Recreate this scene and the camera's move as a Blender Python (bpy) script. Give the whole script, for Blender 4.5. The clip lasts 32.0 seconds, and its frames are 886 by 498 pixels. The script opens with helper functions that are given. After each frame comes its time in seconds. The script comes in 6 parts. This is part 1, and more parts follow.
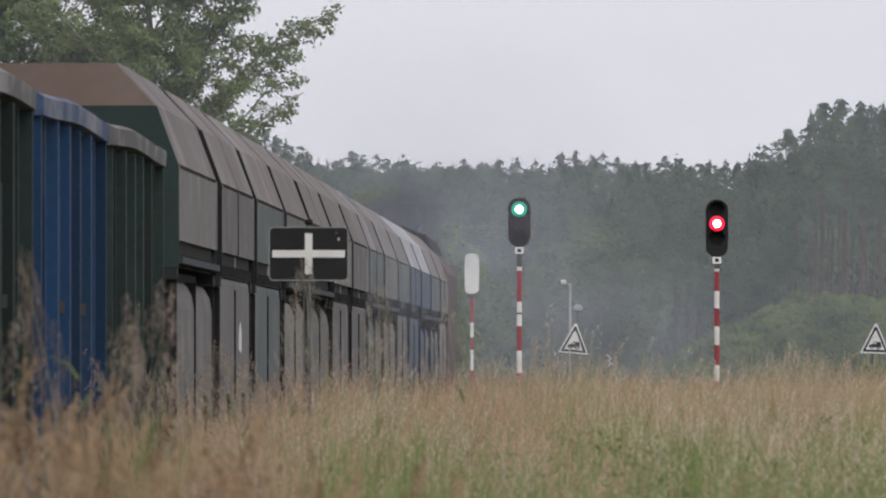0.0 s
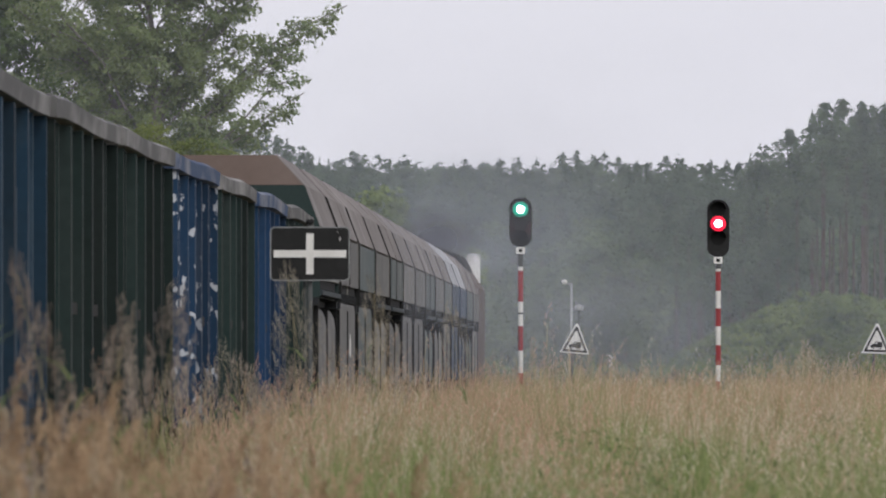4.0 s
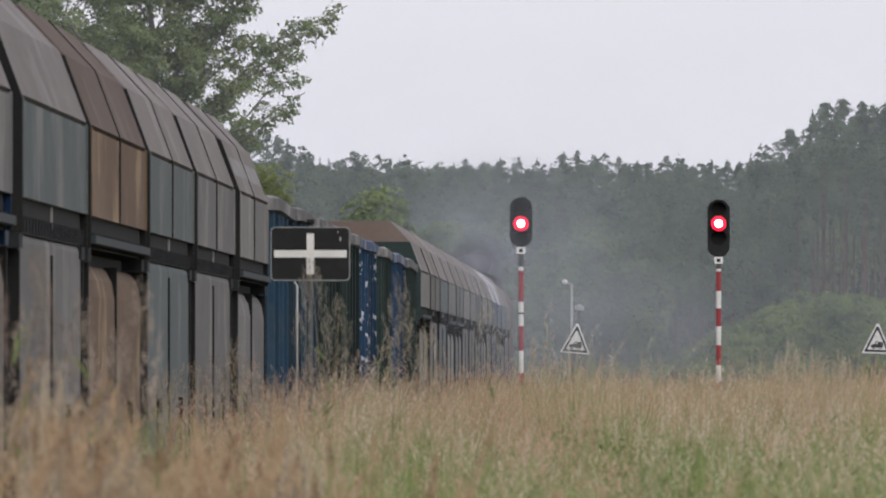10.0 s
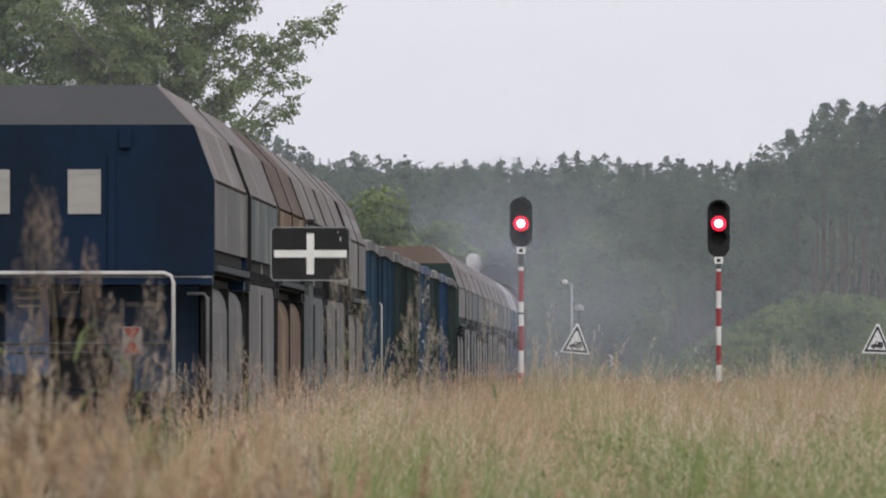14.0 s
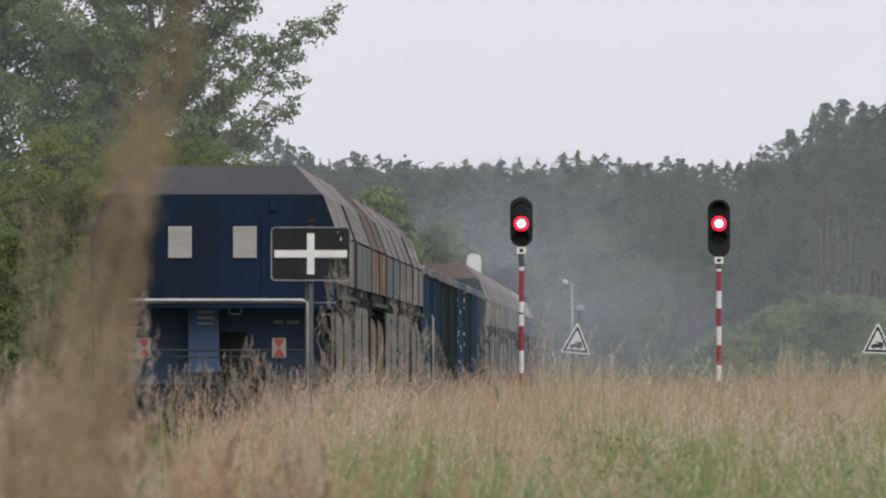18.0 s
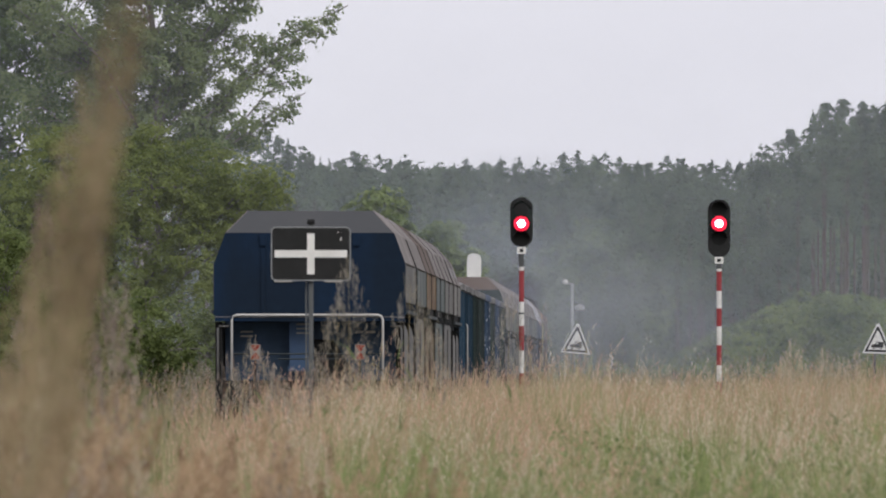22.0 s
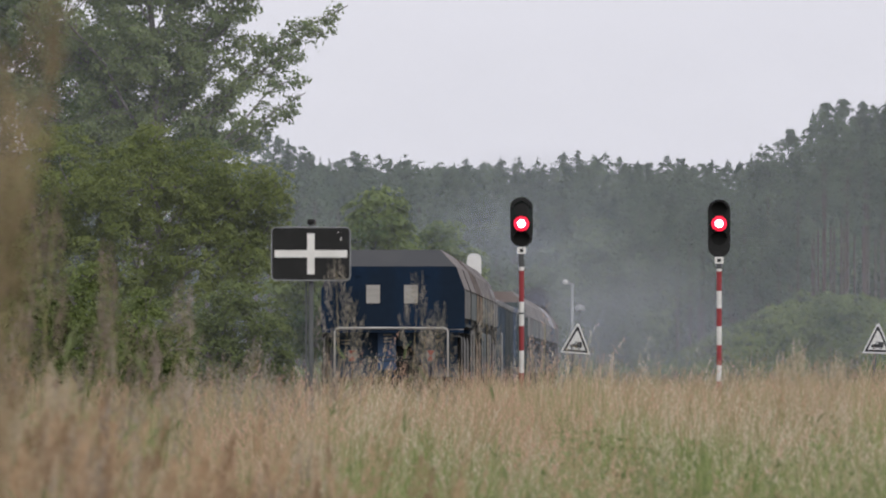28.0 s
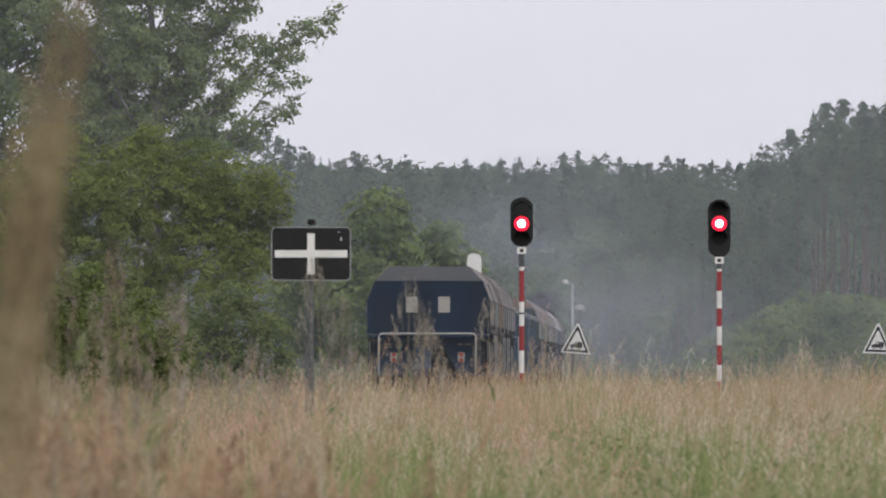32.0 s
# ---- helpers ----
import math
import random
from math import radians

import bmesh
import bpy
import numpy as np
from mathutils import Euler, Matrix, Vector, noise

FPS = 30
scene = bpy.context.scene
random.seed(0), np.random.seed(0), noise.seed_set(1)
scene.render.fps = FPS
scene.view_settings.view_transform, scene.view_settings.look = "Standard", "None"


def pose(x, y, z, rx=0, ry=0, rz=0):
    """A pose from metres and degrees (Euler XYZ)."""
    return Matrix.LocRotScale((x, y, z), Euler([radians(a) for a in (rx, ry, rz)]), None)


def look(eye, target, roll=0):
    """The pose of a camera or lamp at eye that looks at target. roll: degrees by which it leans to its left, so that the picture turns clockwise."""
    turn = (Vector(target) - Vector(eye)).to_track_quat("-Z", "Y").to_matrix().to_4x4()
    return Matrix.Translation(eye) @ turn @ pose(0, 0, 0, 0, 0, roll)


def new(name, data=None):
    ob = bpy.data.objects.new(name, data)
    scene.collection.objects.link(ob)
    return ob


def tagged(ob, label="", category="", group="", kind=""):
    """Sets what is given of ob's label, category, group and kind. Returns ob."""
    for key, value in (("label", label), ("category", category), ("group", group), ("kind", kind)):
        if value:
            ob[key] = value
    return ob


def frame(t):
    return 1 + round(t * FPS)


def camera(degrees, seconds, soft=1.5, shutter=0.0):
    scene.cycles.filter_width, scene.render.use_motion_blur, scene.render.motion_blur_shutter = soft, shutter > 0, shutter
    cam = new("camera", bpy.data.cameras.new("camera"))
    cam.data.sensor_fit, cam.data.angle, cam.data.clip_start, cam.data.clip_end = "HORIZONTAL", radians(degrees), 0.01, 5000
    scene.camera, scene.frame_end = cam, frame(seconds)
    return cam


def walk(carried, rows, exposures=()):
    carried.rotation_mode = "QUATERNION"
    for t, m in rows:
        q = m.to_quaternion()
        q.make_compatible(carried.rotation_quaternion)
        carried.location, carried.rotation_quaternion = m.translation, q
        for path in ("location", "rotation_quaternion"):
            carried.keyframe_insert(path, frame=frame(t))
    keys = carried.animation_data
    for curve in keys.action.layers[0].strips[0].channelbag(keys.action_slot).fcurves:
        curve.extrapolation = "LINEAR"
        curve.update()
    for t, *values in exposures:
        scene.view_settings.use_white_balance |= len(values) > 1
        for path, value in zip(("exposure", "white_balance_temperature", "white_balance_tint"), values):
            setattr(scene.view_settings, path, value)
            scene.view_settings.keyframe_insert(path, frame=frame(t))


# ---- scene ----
# The line runs along +y; the camera stands at x = 0, y = 0 beside it.
EYE_Z = 1.8            # eye height over the field
RAIL_Z = 0.30          # top of rail over the field
AXIS_X = -5.265        # axis of the train's track
SPEED = 14.6           # metres a second
FOCAL = 29112.0        # focal length in units of 1/1568 of the picture's width

cam = camera(math.degrees(2 * math.atan(784 / FOCAL)), 32.0, soft=2.0)
cam.data.dof.use_dof = True
cam.data.dof.focus_distance = 260
cam.data.dof.aperture_fstop = 31


def aim(drift):
    side = (784 - 1134 - drift) / FOCAL
    up = (649 - 441) / FOCAL
    return look((0, 0, EYE_Z), (side * 1000, 1000, EYE_Z + up * 1000))


walk(cam, [(t, aim(d)) for t, d in (
    (0, -3), (0.5, -1.6), (1, -1.3), (1.5, 0), (2, -1), (2.5, 0.1), (3, -0.1), (3.5, -0.9), (5.5, -0.1), (9, 0), (14, 0.1),
    (17, 0.5), (20, 0.9), (25, 0.8), (29, 1.0), (32, 1.2))],
     exposures=[(0, -0.08), (3.5, -0.05), (6, 0.0), (18, 0.0), (28, -0.05), (32, -0.05)])

# ---- light ----
world = bpy.data.worlds.new("overcast")
scene.world = world
world.use_nodes = True
wn, wl = world.node_tree.nodes, world.node_tree.links
wn.clear()
w_out = wn.new("ShaderNodeOutputWorld")
w_bg = wn.new("ShaderNodeBackground")
w_sky = wn.new("ShaderNodeTexSky")
w_sky.sky_type = "NISHITA"
w_sky.sun_disc = False
w_sky.sun_elevation = radians(39)
w_sky.sun_rotation = radians(161)
w_hsv = wn.new("ShaderNodeHueSaturation")
w_hsv.inputs["Saturation"].default_value = 0.12
w_tc = wn.new("ShaderNodeTexCoord")
w_map = wn.new("ShaderNodeMapping")
w_map.inputs["Scale"].default_value = (3, 3, 9)
w_noise = wn.new("ShaderNodeTexNoise")
w_noise.inputs["Scale"].default_value = 2.0
w_noise.inputs["Detail"].default_value = 4
w_ramp = wn.new("ShaderNodeValToRGB")
w_ramp.color_ramp.elements[0].position, w_ramp.color_ramp.elements[0].color = 0.3, (7.25, 7.22, 8.02, 1)
w_ramp.color_ramp.elements[1].position, w_ramp.color_ramp.elements[1].color = 0.7, (8.28, 8.22, 9.05, 1)
w_mix = wn.new("ShaderNodeMixRGB")
w_mix.inputs[0].default_value = 0.88
wl.new(w_tc.outputs["Generated"], w_map.inputs[0])
wl.new(w_map.outputs[0], w_noise.inputs["Vector"])
wl.new(w_noise.outputs["Fac"], w_ramp.inputs[0])
wl.new(w_sky.outputs[0], w_hsv.inputs["Color"])
wl.new(w_hsv.outputs[0], w_mix.inputs[1])
wl.new(w_ramp.outputs[0], w_mix.inputs[2])
wl.new(w_mix.outputs[0], w_bg.inputs[0])
wl.new(w_bg.outputs[0], w_out.inputs[0])
w_bg.inputs[1].default_value = 0.105

sun_data = bpy.data.lights.new("sun", "SUN")
sun_data.energy, sun_data.angle, sun_data.color = 1.5, radians(40), (1.0, 0.97, 0.93)
sun = new("sun", sun_data)
sun.matrix_world = look((35, -100, 85), (0, 0, 0))


# ---- materials ----
STREAK = (0.8, 0.10, 0.35)     # long marks along a wagon, drawn down its sides


def mat(name, base, rough=0.7, metal=0.0, spread=0.25, scale=3.0, stretch=(1, 1, 1), fine=40.0, bump=0.15, second=None, amount=0.35,
        dirt_cut=(0.45, 0.7), spec=0.25, smear=None, vary=0.0):
    """A weathered surface: base colour with large stains of a second colour, fine grain, and a little relief."""
    m = bpy.data.materials.new(name)
    m.use_nodes = True
    n, l = m.node_tree.nodes, m.node_tree.links
    bsdf = n["Principled BSDF"]
    bsdf.inputs["Roughness"].default_value, bsdf.inputs["Metallic"].default_value = rough, metal
    bsdf.inputs["Specular IOR Level"].default_value = spec
    tc = n.new("ShaderNodeTexCoord")
    mp = n.new("ShaderNodeMapping")
    mp.inputs["Scale"].default_value = stretch
    info = n.new("ShaderNodeObjectInfo")
    far = n.new("ShaderNodeVectorMath")
    far.operation = "MULTIPLY_ADD"
    far.inputs[1].default_value = (31.0, 17.0, 23.0)
    l.new(info.outputs["Random"], far.inputs[0])
    l.new(tc.outputs["Object"], far.inputs[2])
    l.new(far.outputs[0], mp.inputs[0])
    big = n.new("ShaderNodeTexNoise")
    big.inputs["Scale"].default_value, big.inputs["Detail"].default_value = scale, 6
    l.new(mp.outputs[0], big.inputs["Vector"])
    ramp = n.new("ShaderNodeValToRGB")
    ramp.color_ramp.elements[0].position, ramp.color_ramp.elements[1].position = dirt_cut
    l.new(big.outputs["Fac"], ramp.inputs[0])
    sec = second or tuple(c * 0.6 for c in base)
    mx = n.new("ShaderNodeMixRGB")
    mx.inputs[1].default_value, mx.inputs[2].default_value = (*base, 1), (*sec, 1)
    sc = n.new("ShaderNodeMath")
    sc.operation = "MULTIPLY"
    sc.inputs[1].default_value = amount
    l.new(ramp.outputs[0], sc.inputs[0])
    l.new(sc.outputs[0], mx.inputs[0])
    grain = n.new("ShaderNodeTexNoise")
    grain.inputs["Scale"].default_value, grain.inputs["Detail"].default_value = fine, 4
    gm = n.new("ShaderNodeMapping")
    gm.inputs["Scale"].default_value = (1, 0.15 if stretch == STREAK else 1, 1)
    l.new(tc.outputs["Object"], gm.inputs[0])
    l.new(gm.outputs[0], grain.inputs["Vector"])
    hsv = n.new("ShaderNodeHueSaturation")
    rng = n.new("ShaderNodeMapRange")
    rng.inputs[3].default_value, rng.inputs[4].default_value = 1 - spread, 1 + spread
    l.new(grain.outputs["Fac"], rng.inputs[0])
    last = mx
    if smear:
        colour, most = smear
        sm = n.new("ShaderNodeMapping")
        sm.inputs["Scale"].default_value = (0.4, 0.36, 0.40)
        l.new(far.outputs[0], sm.inputs[0])
        sn = n.new("ShaderNodeTexNoise")
        sn.inputs["Scale"].default_value, sn.inputs["Detail"].default_value, sn.inputs["Roughness"].default_value = 1.7, 5, 0.62
        l.new(sm.outputs[0], sn.inputs["Vector"])
        cut = n.new("ShaderNodeMapRange")
        cut.inputs[1].default_value, cut.inputs[2].default_value, cut.inputs[4].default_value = 0.53, 0.70, most
        l.new(sn.outputs["Fac"], cut.inputs[0])
        last = n.new("ShaderNodeMixRGB")
        last.inputs[2].default_value = (*colour, 1)
        l.new(cut.outputs[0], last.inputs[0])
        l.new(mx.outputs[0], last.inputs[1])
    l.new(last.outputs[0], hsv.inputs["Color"])
    if vary:
        piece = n.new("ShaderNodeMapRange")
        piece.inputs[3].default_value, piece.inputs[4].default_value = 1 - vary, 1 + vary
        l.new(info.outputs["Random"], piece.inputs[0])
        both = n.new("ShaderNodeMath")
        both.operation = "MULTIPLY"
        l.new(rng.outputs[0], both.inputs[0])
        l.new(piece.outputs[0], both.inputs[1])
        l.new(both.outputs[0], hsv.inputs["Value"])
    else:
        l.new(rng.outputs[0], hsv.inputs["Value"])
    l.new(hsv.outputs[0], bsdf.inputs["Base Color"])
    if bump:
        bp = n.new("ShaderNodeBump")
        bp.inputs["Strength"].default_value, bp.inputs["Distance"].default_value = bump, 0.02
        l.new(grain.outputs["Fac"], bp.inputs["Height"])
        l.new(bp.outputs[0], bsdf.inputs["Normal"])
    return m


def plant(name, low, high, third=None, translucent=0.35, grain=0.35, rough=0.6, patchy=1.3, speck=0.8):
    """Leaf or blade colours, varied from piece to piece, with some light passing through."""
    m = bpy.data.materials.new(name)
    m.use_nodes = True
    n, l = m.node_tree.nodes, m.node_tree.links
    bsdf, out = n["Principled BSDF"], n["Material Output"]
    bsdf.inputs["Roughness"].default_value = rough
    bsdf.inputs["Specular IOR Level"].default_value = 0.25
    geo = n.new("ShaderNodeNewGeometry")
    ramp = n.new("ShaderNodeValToRGB")
    ramp.color_ramp.elements[0].color, ramp.color_ramp.elements[1].color = (*low, 1), (*high, 1)
    if third:
        e = ramp.color_ramp.elements.new(0.8)
        e.color = (*third, 1)
    noi = n.new("ShaderNodeTexNoise")
    noi.inputs["Scale"].default_value, noi.inputs["Detail"].default_value = grain, 3
    tc = n.new("ShaderNodeTexCoord")
    l.new(tc.outputs["Object"], noi.inputs["Vector"])
    mixv = n.new("ShaderNodeMath")
    mixv.operation = "MULTIPLY_ADD"
    mixv.inputs[1].default_value = patchy
    off = n.new("ShaderNodeMath")
    off.operation = "MULTIPLY_ADD"
    off.inputs[1].default_value, off.inputs[2].default_value = speck, 0.5 - 0.5 * speck - 0.5 * patchy
    l.new(geo.outputs["Random Per Island"], off.inputs[0])
    l.new(noi.outputs["Fac"], mixv.inputs[0])
    l.new(off.outputs[0], mixv.inputs[2])
    l.new(mixv.outputs[0], ramp.inputs[0])
    l.new(ramp.outputs[0], bsdf.inputs["Base Color"])
    tr = n.new("ShaderNodeBsdfTranslucent")
    l.new(ramp.outputs[0], tr.inputs["Color"])
    mix = n.new("ShaderNodeMixShader")
    mix.inputs[0].default_value = translucent
    l.new(bsdf.outputs[0], mix.inputs[1])
    l.new(tr.outputs[0], mix.inputs[2])
    l.new(mix.outputs[0], out.inputs[0])
    return m


def smoke_haze_mat(name, strength, rx, rz, colour=(0.72, 0.75, 0.80), veil=False, seed=0.0, least=0.15):
    """Thin smoke, and with veil a painted distance haze: mostly clear, thicker in soft patches, fading out towards its
    edge.
    """
    m = bpy.data.materials.new(name)
    m.use_nodes = True
    n, l = m.node_tree.nodes, m.node_tree.links
    n.clear()
    out, mix = n.new("ShaderNodeOutputMaterial"), n.new("ShaderNodeMixShader")
    clear, dif = n.new("ShaderNodeBsdfTransparent"), n.new("ShaderNodeBsdfDiffuse")
    dif.inputs[0].default_value = (*colour, 1)
    tc, mp = n.new("ShaderNodeTexCoord"), n.new("ShaderNodeMapping")
    mp.inputs["Scale"].default_value = (1 / rx, 0.0, 1 / rz)
    l.new(tc.outputs["Object"], mp.inputs[0])
    noi = n.new("ShaderNodeTexNoise")
    noi.inputs["Scale"].default_value, noi.inputs["Detail"].default_value = (0.25 if veil else 0.32), 4
    shift = n.new("ShaderNodeMapping")
    shift.inputs["Location"].default_value = (seed * 7.3, seed * 3.1, seed)
    shift.inputs["Scale"].default_value = (0.4, 1, 1) if veil else (1, 1, 1)
    l.new(tc.outputs["Object"], shift.inputs[0])
    l.new(shift.outputs[0], noi.inputs["Vector"])
    rng = n.new("ShaderNodeMapRange")
    rng.inputs[1].default_value, rng.inputs[2].default_value = 0.3, 0.7
    rng.inputs[3].default_value, rng.inputs[4].default_value = (0.7, 1.0) if veil else (least, 1.0)
    l.new(noi.outputs["Fac"], rng.inputs[0])
    edge = n.new("ShaderNodeMapRange")
    edge.interpolation_type = "SMOOTHSTEP"
    if veil:
        sep = n.new("ShaderNodeSeparateXYZ")
        l.new(tc.outputs["Object"], sep.inputs[0])
        edge.inputs[1].default_value, edge.inputs[2].default_value = rz, rz * 0.6
        l.new(sep.outputs["Z"], edge.inputs[0])
    else:
        gr = n.new("ShaderNodeTexGradient")
        gr.gradient_type = "SPHERICAL"
        l.new(mp.outputs[0], gr.inputs[0])
        edge.inputs[1].default_value, edge.inputs[2].default_value = 0.0, 0.8
        l.new(gr.outputs["Fac"], edge.inputs[0])
    a, b = n.new("ShaderNodeMath"), n.new("ShaderNodeMath")
    a.operation = b.operation = "MULTIPLY"
    b.inputs[1].default_value = strength
    l.new(edge.outputs[0], a.inputs[0])
    l.new(rng.outputs[0], a.inputs[1])
    l.new(a.outputs[0], b.inputs[0])
    l.new(b.outputs[0], mix.inputs[0])
    l.new(clear.outputs[0], mix.inputs[1])
    l.new(dif.outputs[0], mix.inputs[2])
    l.new(mix.outputs[0], out.inputs[0])
    return m


